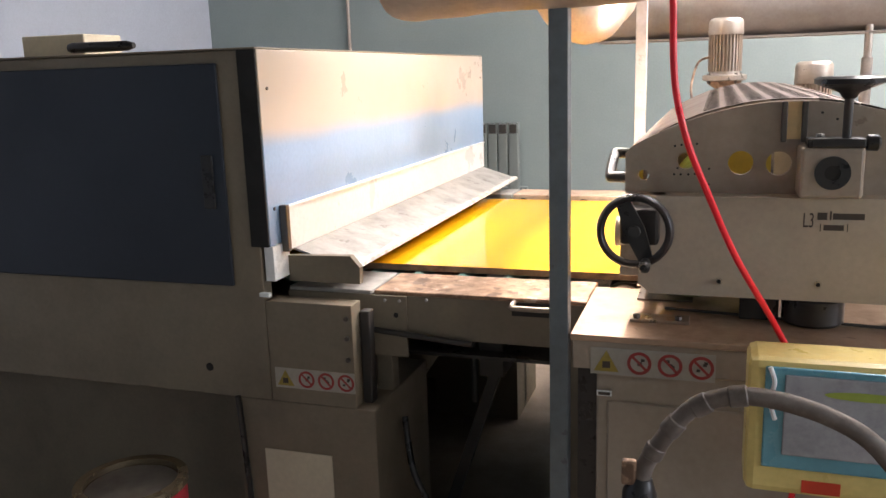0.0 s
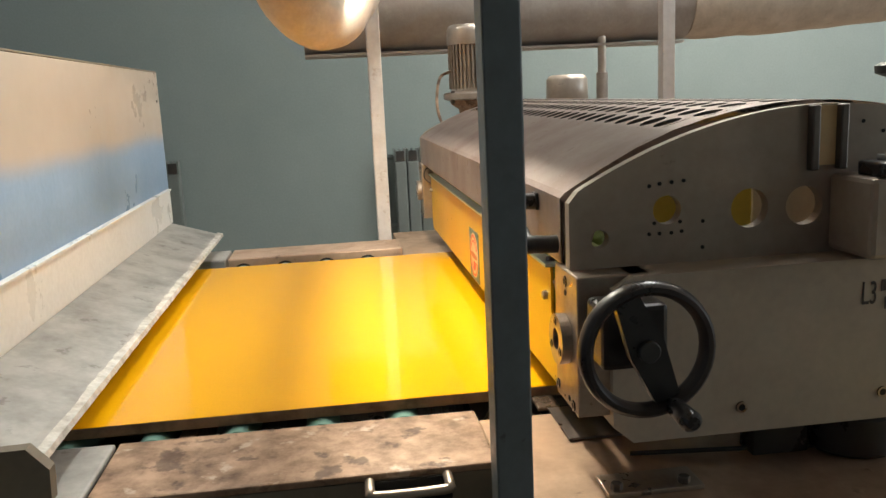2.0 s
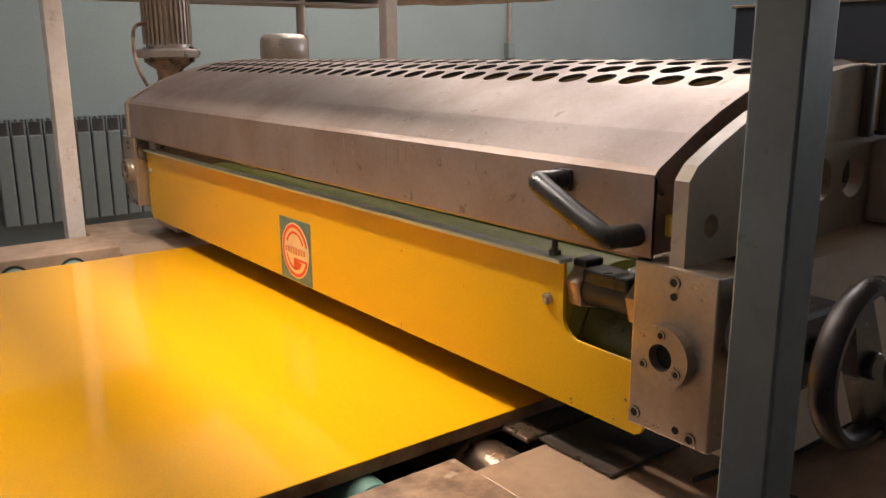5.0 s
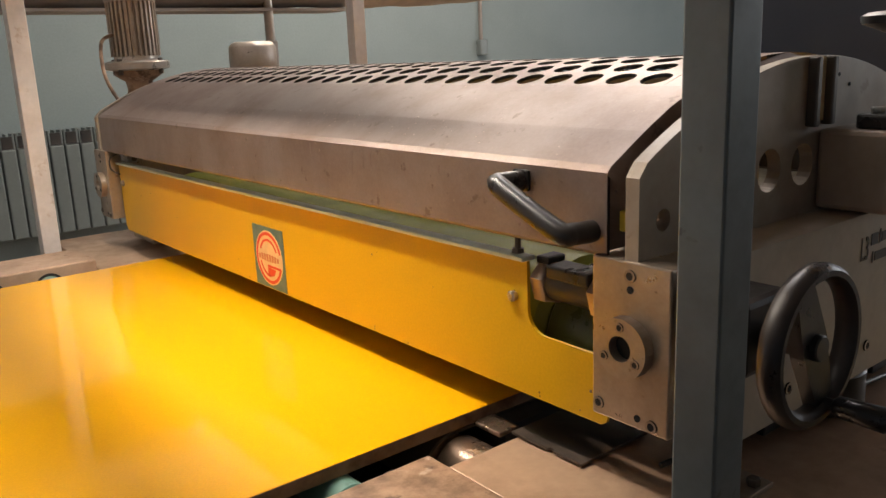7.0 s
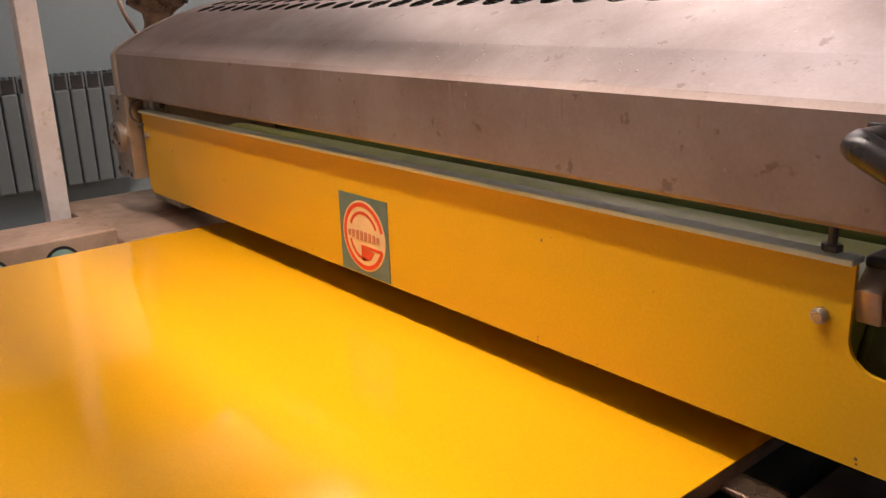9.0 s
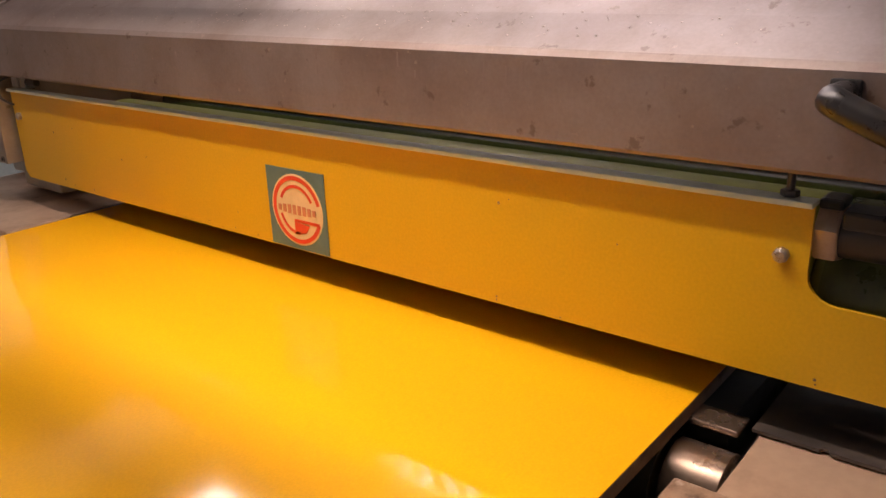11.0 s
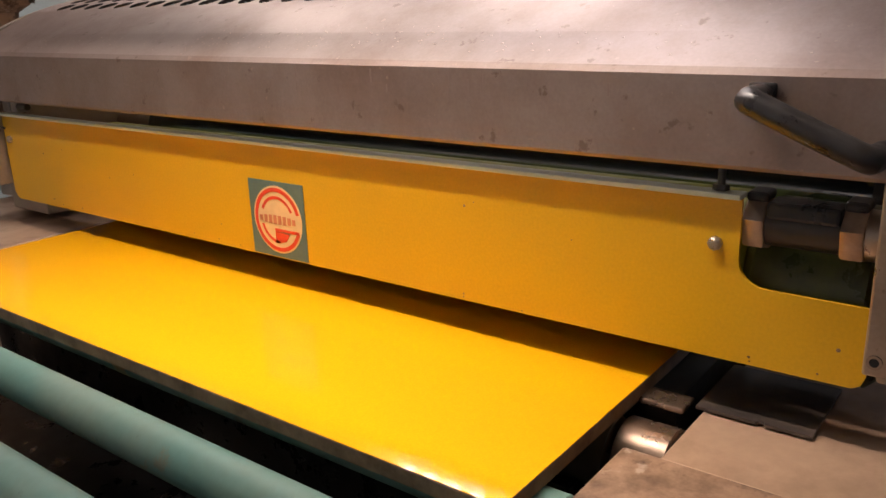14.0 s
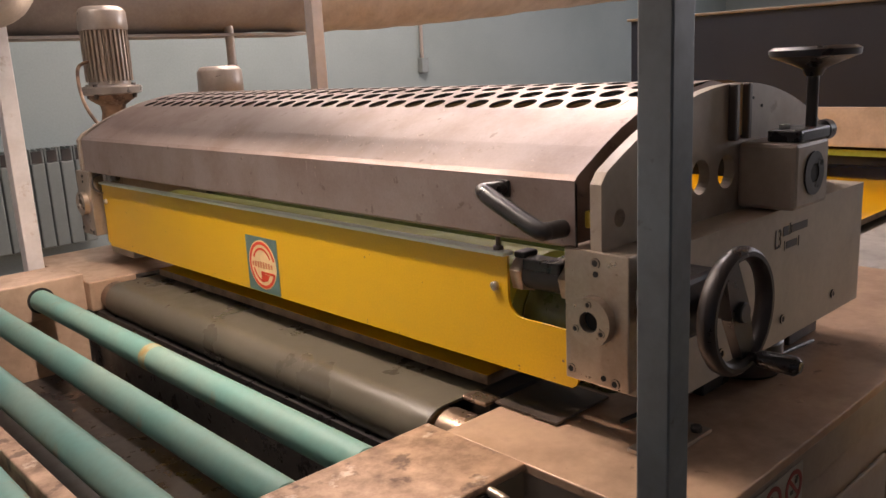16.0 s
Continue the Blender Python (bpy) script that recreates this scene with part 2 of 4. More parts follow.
M_grime = material("grimy_enamel", (0.12, 0.10, 0.08), 0.6, dirt=(0.07, 0.055, 0.045), amount=0.8, scale=9, bump=0.08)
M_ink = material("print_ink", (0.06, 0.045, 0.035), 0.6, amount=0.2)
M_can = material("can_tin", (0.45, 0.36, 0.24), 0.25, 0.9, dirt=(0.25, 0.16, 0.08), amount=0.5, scale=10)
M_canred = material("can_red_print", (0.32, 0.02, 0.03), 0.4, amount=0.2)
M_crust = material("dried_paint_crust", (0.72, 0.69, 0.63), 0.7, dirt=(0.35, 0.31, 0.26), amount=0.9, scale=35, bump=0.3, shift=-0.03)
M_specks = material("dried_specks", (0.50, 0.38, 0.31), 0.55, amount=0.5, scale=60)
M_runs = material("paint_runs", (0.27, 0.20, 0.175), 0.5, amount=0.3)
speckle(M_steel, (0.12, 0.07, 0.05), 38, 0.64, 0.55)
speckle(M_steel, (0.40, 0.30, 0.25), 70, 0.67, 0.6)
speckle(M_rust, (0.07, 0.035, 0.02), 15, 0.57, 0.75)
speckle(M_rust, (0.58, 0.46, 0.36), 20, 0.62, 0.6)
speckle(M_table, (0.12, 0.07, 0.045), 20, 0.66, 0.7)
speckle(M_rail, (0.16, 0.09, 0.055), 24, 0.65, 0.7)
speckle(M_plate, (0.16, 0.11, 0.08), 30, 0.66, 0.5)
speckle(M_block, (0.14, 0.09, 0.06), 45, 0.65, 0.55)
speckle(M_green, (0.22, 0.15, 0.085), 16, 0.63, 0.55)
speckle(M_green, (0.05, 0.08, 0.07), 30, 0.66, 0.6)
speckle(M_tray, (0.16, 0.14, 0.12), 22, 0.62, 0.6)
speckle(M_post, (0.06, 0.055, 0.05), 35, 0.67, 0.6)
speckle(M_post_white, (0.40, 0.27, 0.19), 16, 0.63, 0.5)
speckle(M_yellow, (0.30, 0.13, 0.02), 55, 0.74, 0.7)
M_tube = glow("tube_glow", (1.0, 0.95, 0.87), 1.5)
M_tube_cool = glow("ceiling_tube_glow", (1.0, 0.93, 0.85), 8.0)


# ---- mesh helpers ----
def box(bm, x0, x1, y0, y1, z0, z1, bevel=0.0):
    b = bm if not bevel else bmesh.new()
    r = bmesh.ops.create_cube(b, size=1)
    for v in r["verts"]:
        v.co = Vector((x0 if v.co.x < 0 else x1, y0 if v.co.y < 0 else y1, z0 if v.co.z < 0 else z1))
    if bevel:
        bmesh.ops.bevel(b, geom=b.edges[:], offset=bevel, segments=2, affect="EDGES", profile=0.5)
        merge(bm, b)
    return bm


def merge(bm, other):
    idx = {v: bm.verts.new(v.co) for v in other.verts}
    for f in other.faces:
        nf = bm.faces.new([idx[v] for v in f.verts])
        nf.smooth = f.smooth
    other.free()


def revolve(bm, p0, p1, profile, seg=24):
    """profile: (distance along p0-p1 in metres, radius)"""
    p0, p1 = Vector(p0), Vector(p1)
    ax = (p1 - p0).normalized()
    u = ax.orthogonal().normalized()
    w = ax.cross(u)
    rings = []
    for d, r in profile:
        c = p0 + ax * d
        rings.append([bm.verts.new(c + (u * math.cos(a) + w * math.sin(a)) * max(r, 1e-4)) for a in (2 * math.pi * i / seg for i in range(seg))])
    for a, b in zip(rings, rings[1:]):
        for i in range(seg):
            f = bm.faces.new((a[i], a[(i + 1) % seg], b[(i + 1) % seg], b[i]))
            f.smooth = True
    bm.faces.new(rings[0][::-1])
    bm.faces.new(rings[-1])
    return bm


def cyl(bm, p0, p1, r, seg=24, ch=0.0):
    d = (Vector(p1) - Vector(p0)).length
    c = ch or min(r * 0.12, d * 0.1)
    return revolve(bm, p0, p1, [(0, r - c), (c, r), (d - c, r), (d, r - c)], seg)


def spline(pts, n=8):
    pts = [Vector(p) for p in pts]
    q = [pts[0]] + pts + [pts[-1]]
    out = []
    for i in range(1, len(q) - 2):
        for k in range(n):
            t = k / n
            a, b, c, d = q[i - 1], q[i], q[i + 1], q[i + 2]
            out.append(0.5 * ((2 * b) + (c - a) * t + (2 * a - 5 * b + 4 * c - d) * t * t + (3 * b - a - 3 * c + d) * t ** 3))
    out.append(pts[-1])
    return out


def tube(bm, pts, r, seg=14, n=8, radii=None, wrinkle=0.0):
    line = spline(pts, n)
    u = None
    rings = []
    for i, p in enumerate(line):
        t = (line[min(i + 1, len(line) - 1)] - line[max(i - 1, 0)]).normalized()
        u = (t.orthogonal() if u is None else u - t * u.dot(t)).normalized()
        w = t.cross(u)
        rr = r
        if radii:
            f = i / (len(line) - 1) * (len(radii) - 1)
            k = min(int(f), len(radii) - 2)
            rr = radii[k] + (radii[k + 1] - radii[k]) * (f - k)
        ring = []
        for j in range(seg):
            a = 2 * math.pi * j / seg
            d = u * math.cos(a) + w * math.sin(a)
            k = 1 + (wrinkle * noise.noise((p + d * rr) * 14) if wrinkle else 0)
            ring.append(bm.verts.new(p + d * rr * k))
        rings.append(ring)
    for a, b in zip(rings, rings[1:]):
        for j in range(seg):
            f = bm.faces.new((a[j], a[(j + 1) % seg], b[(j + 1) % seg], b[j]))
            f.smooth = True
    bm.faces.new(rings[0][::-1])
    bm.faces.new(rings[-1])
    return bm


def prism(bm, outline, axis, a, b):
    """outline: (u, v) pairs; axis 'x': (y, z), 'y': (x, z), 'z': (x, y); from a to b along the axis."""
    def p(u, v, w):
        return {"x": (w, u, v), "y": (u, w, v), "z": (u, v, w)}[axis]
    lo = [bm.verts.new(p(u, v, a)) for u, v in outline]
    hi = [bm.verts.new(p(u, v, b)) for u, v in outline]
    n = len(outline)
    for i in range(n):
        bm.faces.new((lo[i], lo[(i + 1) % n], hi[(i + 1) % n], hi[i]))
    bm.faces.new(lo[::-1])
    bm.faces.new(hi)
    return bm


def ring_plate(bm, cx, cz, r0, r1, y0, y1, a0=0.0, a1=360.0, seg=32, axis="y"):
    """A flat ring (or a piece of one) round (cx, cz) across the axis."""
    full = abs(a1 - a0) >= 359.9
    n = seg if full else seg + 1
    def p(r, a, w):
        u, v = cx + r * math.cos(a), cz + r * math.sin(a)
        return {"y": (u, w, v), "x": (w, u, v), "z": (u, v, w)}[axis]
    rows = []
    for i in range(n):
        a = radians(a0 + (a1 - a0) * i / seg)
        rows.append([bm.verts.new(p(r0, a, y0)), bm.verts.new(p(r1, a, y0)), bm.verts.new(p(r1, a, y1)), bm.verts.new(p(r0, a, y1))])
    for i in range(n if full else n - 1):
        a, b = rows[i], rows[(i + 1) % n]
        for k in range(4):
            bm.faces.new((a[k], a[(k + 1) % 4], b[(k + 1) % 4], b[k]))
    if not full:
        bm.faces.new(rows[0])
        bm.faces.new(rows[-1][::-1])
    return bm


def mesh_of(name, bm, mat):
    bmesh.ops.recalc_face_normals(bm, faces=bm.faces[:])
    me = bpy.data.meshes.new(name)
    bm.normal_update()
    for e in bm.edges:
        if len(e.link_faces) == 2 and e.calc_face_angle(0.0) > 0.75:
            e.smooth = False
    bm.to_mesh(me)
    bm.free()
    me.materials.append(mat)
    return me


def part(name, bm, mat, parent=None, label=""):
    ob = new(name, mesh_of(name, bm, mat))
    if parent:
        ob.parent = parent
        ob.matrix_parent_inverse = Matrix.Translation(parent_origin(parent)).inverted()
    if label:
        tagged(ob, label)
    return ob


def parent_origin(ob):
    v = Vector((0, 0, 0))
    if ob.type == "EMPTY":
        v = v + ob.location
    return v


def thing(name, at, label, category, group="", kind=""):
    ob = new(name)
    ob.location = at
    return tagged(ob, label, category, group, kind)


def solid(name, bm, mat, label, category, group="", kind=""):
    return tagged(part(name, bm, mat), label, category, group, kind)


B = bmesh.new


# ---- room ----
def room():
    solid("floor", box(B(), -3.9, 8.2, -4.2, 4.4, -0.1, 0.0), M_floor, "dark stained concrete factory floor", "floor", kind="structure")
    solid("wall_back", box(B(), -3.9, 8.2, 4.1, 4.35, 0.0, 3.5), M_wall, "grey-green painted back wall of the workshop", "wall", kind="structure")
    solid("wall_left", box(B(), -3.9, -3.65, -4.2, 4.1, 0.0, 3.5), M_wall_blue, "pale blue-grey painted end wall", "wall", kind="structure")
    bm = B()
    box(bm, 8.0, 8.2, -4.2, 4.1, 0.0, 1.3)
    box(bm, 8.0, 8.2, -4.2, 4.1, 2.9, 3.5)
    ys = [-4.2] + [v for w in WINDOWS for v in (w - 0.7, w + 0.7)] + [4.1]
    for a, b in zip(ys[::2], ys[1::2]):
        box(bm, 8.0, 8.2, a, b, 1.3, 2.9)
    solid("wall_right", bm, M_wall, "grey-green painted end wall with window openings", "wall", kind="structure")
    bm = B()
    box(bm, -3.65, 8.0, -4.2, -4.0, 0.0, 1.2)
    box(bm, -3.65, 8.0, -4.2, -4.0, 2.8, 3.5)
    box(bm, -3.65, 3.5, -4.2, -4.0, 1.2, 2.8)
    box(bm, 4.9, 8.0, -4.2, -4.0, 1.2, 2.8)
    solid("wall_front", bm, M_wall, "grey-green painted wall with a window opening", "wall", kind="structure")
    solid("ceiling", box(B(), -3.9, 8.2, -4.2, 4.4, 3.5, 3.6), M_ceiling, "plain off-white workshop ceiling", "ceiling", kind="structure")
    for i, w in enumerate(WINDOWS):
        t = thing("window_%d" % (i + 1), (8.1, w, 1.3), "unseen white framed workshop window", "window", kind="structure")
        bm = B()
        for a, b, c, d in ((-0.7, -0.65, 1.3, 2.9), (0.65, 0.7, 1.3, 2.9), (-0.65, 0.65, 1.3, 1.35), (-0.65, 0.65, 2.85, 2.9), (-0.02, 0.02, 1.35, 2.85)):
            box(bm, 8.07, 8.13, w + a, w + b, c, d)
        part("window_frame", bm, M_white, t)
    t = thing("window_3", (4.2, -4.1, 1.2), "unseen white framed workshop window", "window", kind="structure")
    bm = B()
    for a, b, c, d in ((-0.7, -0.65, 1.2, 2.8), (0.65, 0.7, 1.2, 2.8), (-0.65, 0.65, 1.2, 1.25), (-0.65, 0.65, 2.75, 2.8), (-0.02, 0.02, 1.25, 2.75)):
        box(bm, 4.2 + a, 4.2 + b, -4.13, -4.07, c, d)
    part("window_frame", bm, M_white, t)
    for x, y, _w, _c in CEILING_LIGHTS:
        t = thing("ceiling_light", (x, y, 3.5), "unseen white ceiling fitting with bright tubes", "ceiling light", "ceiling lights")
        part("housing", box(B(), x - 0.28, x + 0.28, y - 0.65, y + 0.65, 3.42, 3.5), M_white, t)
        for dx in (-0.18, -0.06, 0.06, 0.18):
            part("tube", cyl(B(), (x + dx, y - 0.6, 3.40), (x + dx, y + 0.6, 3.40), 0.014, 12), M_tube_cool, t)
    # conduit and socket on the back wall
    bm = cyl(B(), (-2.46, 4.085, 0.1), (-2.46, 4.085, 3.4), 0.012, 10)
    solid("conduit", bm, M_duct, "thin grey conduit running up the back wall", "conduit")
    t = thing("wall_switch", (3.45, 4.08, 1.3), "grey switch box hanging on a wall cable", "switch")
    part("cable", cyl(B(), (3.45, 4.085, 1.36), (3.45, 4.085, 3.4), 0.014, 8), M_duct, t)
    part("switch_box", box(B(), 3.415, 3.485, 4.05, 4.1, 1.27, 1.38, 0.008), M_radiator, t)


def radiator(x0, sections, label):
    t = thing("radiator", (x0, 4.04, 0.45), label, "radiator", "wall radiators")
    p = 0.0745
    base = None
    for i in range(sections):
        x = x0 + i * p
        if base is None:
            bm = box(B(), 0.003, p - 0.003, 3.985, 4.065, 0.475, 0.925, 0.008)
            for a, b in ((0.003, 0.012), (p - 0.012, p - 0.003), (p / 2 - 0.003, p / 2 + 0.003)):
                box(bm, a, b, 3.99, 4.06, 0.925, 1.0)
            box(bm, 0.003, p - 0.003, 4.02, 4.06, 0.925, 0.985)
            base = mesh_of("section", bm, M_radiator)
        ob = new("section", base)
        ob.parent = t
        ob.location = Vector((x, 0, 0)) - t.location
    # dark block in each top slot, in place of the slot's shade
    slot = mesh_of("dark_slot_fill", box(B(), 0.013, p - 0.013, 3.986, 4.018, 0.928, 0.988), M_darkmetal)
    for i in range(sections):
        ob = new("dark_slot_fill", slot)
        ob.parent = t
        ob.location = Vector((x0 + i * p, 0, 0)) - t.location
    bm = cyl(B(), (x0 - 0.05, 4.06, 0.53), (x0 + sections * p + 0.05, 4.06, 0.53), 0.014, 10)
    cyl(bm, (x0 - 0.05, 4.06, 0.95), (x0, 4.06, 0.95), 0.014, 10)
    cyl(bm, (x0 - 0.05, 4.06, 0.0), (x0 - 0.05, 4.06, 0.96), 0.012, 10)
    part("pipe", bm, M_radiator, t)
    for dx in (0.1, sections * p - 0.1):
        part("wall_bracket", box(B(), x0 + dx - 0.012, x0 + dx + 0.012, 4.065, 4.1, 0.9, 0.97), M_radiator, t)
    return t


# ---- roller coater ----
HOOD = [(-0.020, 1.116), (-0.020, 1.191), (-0.014, 1.197), (0.033, 1.224), (0.070, 1.243), (0.109, 1.259)]
HOOD_Y0, HOOD_Y1 = -0.014, 1.487


def hood_z(x):
    """Height of the arched cover over the middle at x = 0.28."""
    return 1.288 - 0.98 * abs(x - 0.28) ** 2


def hood():
    t = thing("hood", (0.28, 0.73, 1.115), "arched brown-grey steel cover with rows of round holes over the coater", "machine cover")
    rows, pitch, dx = 8, 0.0469, 0.0415
    x_first = 0.28 - rows / 2 * dx
    left = [(x, z) for x, z in HOOD if x < x_first - 0.01] + [(x_first, hood_z(x_first))]
    bm = B()
    for prof in (left, [(0.56 - x, z) for x, z in left]):
        a = [bm.verts.new((x, HOOD_Y0, z)) for x, z in prof]
        b = [bm.verts.new((x, HOOD_Y1, z)) for x, z in prof]
        for i in range(len(prof) - 1):
            bm.faces.new((a[i], a[i + 1], b[i + 1], b[i])).smooth = i > 2
        # inner skin, dark to stand in for the shade inside the cover
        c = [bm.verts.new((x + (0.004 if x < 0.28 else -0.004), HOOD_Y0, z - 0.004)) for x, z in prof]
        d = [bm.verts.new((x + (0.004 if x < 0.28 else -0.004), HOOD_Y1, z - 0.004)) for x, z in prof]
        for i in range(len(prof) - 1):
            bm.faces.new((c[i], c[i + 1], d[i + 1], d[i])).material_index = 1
        bm.faces.new((a[0], b[0], d[0], c[0]))
    # end flanges folded down
    for y0, y1 in ((HOOD_Y0, HOOD_Y0 + 0.004), (HOOD_Y1 - 0.004, HOOD_Y1)):
        full = left + [(0.28, hood_z(0.28))] + [(0.56 - x, z) for x, z in left[::-1]]
        inner = [(0.28 + (x - 0.28) * 0.95, z - 0.02) for x, z in full[1:-1]]
        lo = full[1:-1]
        for (p, q), (r, s) in zip(zip(lo, lo[1:]), zip(inner, inner[1:])):
            vs = [bm.verts.new((u, y, v)) for y in (y0, y1) for u, v in (p, q, s, r)]
            bm.faces.new(vs[:4])
            bm.faces.new(vs[4:])
            bm.faces.new((vs[3], vs[2], vs[6], vs[7]))
        lug = [(-0.017, 1.117), (-0.017, 1.190), (0.033, 1.219), (0.109, 1.252), (0.109, 1.205), (0.030, 1.172), (0.012, 1.117)]
        prism(bm, lug, "y", y0 + 0.0045 if y0 < 0 else y0 - 0.004, y1 + 0.004 if y0 < 0 else y1 - 0.0045)
    # pierced strip: every cell is a square with a round hole
    seg, hr = 16, 0.0172
    for r in range(rows):
        xa = x_first + r * dx
        off = 0.0 if r % 2 else pitch / 2
        ys = []
        y = HOOD_Y0 + 0.018 + off
        while y + pitch < HOOD_Y1 - 0.015:
            ys.append(y)
            y += pitch
        lo_y, hi_y = ys[0], ys[-1] + pitch
        for y0, y1 in ((HOOD_Y0, lo_y), (hi_y, HOOD_Y1)):
            vs = [bm.verts.new((x, y, hood_z(x))) for x, y in ((xa, y0), (xa + dx, y0), (xa + dx, y1), (xa, y1))]
            bm.faces.new(vs).smooth = True
        for y in ys:
            cx, cy = xa + dx / 2, y + pitch / 2
            outer, inner, rim, low = [], [], [], []
            for k in range(seg):
                a = 2 * math.pi * (k + 0.5) / seg + math.pi / seg
                c, s = math.cos(a), math.sin(a)
                m = max(abs(c), abs(s))
                ox, oy = cx + c / m * dx / 2, cy + s / m * pitch / 2
                outer.append(bm.verts.new((ox, oy, hood_z(ox))))
                ix, iy = cx + c * hr, cy + s * hr
                inner.append(bm.verts.new((ix, iy, hood_z(ix))))
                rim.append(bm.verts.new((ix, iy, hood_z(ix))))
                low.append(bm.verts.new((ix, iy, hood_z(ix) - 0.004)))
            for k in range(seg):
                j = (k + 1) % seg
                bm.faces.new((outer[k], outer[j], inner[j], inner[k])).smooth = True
                # rim walls darkened too, for the shade in each hole
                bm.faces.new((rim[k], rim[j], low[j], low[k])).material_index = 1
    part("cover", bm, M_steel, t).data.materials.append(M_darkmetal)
    # black bow handle near the near end of the front
    bm = tube(B(), [(-0.018, 0.096, 1.174), (-0.046, 0.096, 1.175), (-0.056, 0.089, 1.172), (-0.056, 0.014, 1.139), (-0.046, 0.006, 1.136), (-0.018, 0.004, 1.135)], 0.0108, 14, 5)
    part("handle", bm, M_black, t, "black plastic bow handle")
    rn = random.Random(11)
    bm = B()
    for i in range(260):
        x = rn.choice((rn.uniform(-0.012, 0.13), rn.uniform(0.0, 0.06)))
        y, r = rn.betavariate(2, 2) * 1.4 + 0.03, rn.uniform(0.0006, 0.0018)
        z = 1.197 + (x + 0.014) * 0.574 if x < 0.033 else hood_z(x) if x > 0.109 else 1.224 + (x - 0.033) * 0.46
        revolve(bm, (x, y, z - 0.0004), (x + rn.uniform(-0.3, 0.3), y + rn.uniform(-0.3, 0.3), z + 1), [(0, r), (0.0006, r * 0.8), (0.0009, r * 0.3)], 6)
    tagged(part("dried_specks", bm, M_specks, t, "pale dried paint specks"), kind="stuff")
    for i in range(13):
        y, w, h = rn.uniform(0.2, 1.35), rn.uniform(0.0004, 0.0011), rn.uniform(0.005, 0.02)
        z = 1.19 - rn.uniform(0.0, 0.03)
        part("paint_run", box(B(), -0.0204, -0.0199, y - w, y + w, z - h, z), M_runs, t)
    bm = box(B(), -0.024, -0.0195, 0.085, 0.107, 1.164, 1.186, 0.002)
    part("handle_foot", bm, M_black, t)
    return t


def holed_side(bm, holes, y0, y1, z_low):
    """Arched side plate with round holes: vertical strips cut round every hole."""
    cuts = sorted({-0.020, 0.580, *[h[0] - h[2] * 1.25 for h in holes], *[h[0] + h[2] * 1.25 for h in holes]})
    def top(x):
        return 1.189 if x <= -0.019 or x >= 0.579 else min(hood_z(x) - 0.004, 1.284)
    for a, b in zip(cuts, cuts[1:]):
        inside = [h for h in holes if a - 1e-6 <= h[0] <= b + 1e-6]
        n = max(2, int((b - a) / 0.015))
        if not inside:
            xs = [a + (b - a) * i / n for i in range(n + 1)]
            prism(bm, [(a, z_low)] + [(x, top(x)) for x in xs] + [(b, z_low)], "y", y0, y1)
            continue
        cx, cz, r = inside[0]
        seg = 24
        xs = [a + (b - a) * i / 4 for i in range(5)]
        zt = cz + r * 1.25
        prism(bm, [(a, zt)] + [(x, top(x)) for x in xs] + [(b, zt)], "y", y0, y1)
        zb = cz - r * 1.25
        prism(bm, [(a, z_low), (a, zb), (b, zb), (b, z_low)], "y", y0, y1)
        h = r * 1.25
        o0, o1, i0, i1 = [], [], [], []
        for k in range(seg):
            an = 2 * math.pi * k / seg + math.pi / 4
            c, s = math.cos(an), math.sin(an)
            m = max(abs(c), abs(s))
            for lst, y, rr in ((o0, y0, h / m), (o1, y1, h / m), (i0, y0, r), (i1, y1, r)):
                lst.append(bm.verts.new((cx + c * rr, y, cz + s * rr)))
        for k in range(seg):
            j = (k + 1) % seg
            bm.faces.new((o0[k], o0[j], i0[j], i0[k]))
            bm.faces.new((o1[k], o1[j], i1[j], i1[k]))
            bm.faces.new((i0[k], i0[j], i1[j], i1[k]))
    bmesh.ops.remove_doubles(bm, verts=bm.verts[:], dist=0.0002)
    return bm


def screw(parent, at, r=0.006, axis=(-1, 0, 0), mat=None, depth=0.003):
    a = Vector(at)
    d = Vector(axis)
    bm = B()
    ln = depth
    seg = 14
    revolve(bm, a, a + d, [(0, r), (ln, r), (ln, r * 0.62), (ln * 0.8, r * 0.58), (ln * 0.9, r * 0.4)], seg)
    ob = part("screw", bm, mat or M_bolt, parent)
    ob.data.materials.append(M_hole)
    # socket and side wall near-black, in place of their own shade
    for p in ob.data.polygons:
        if p.index < seg or 2 * seg <= p.index < 4 * seg or p.index == 4 * seg + 1:
            p.material_index = 1
    return ob


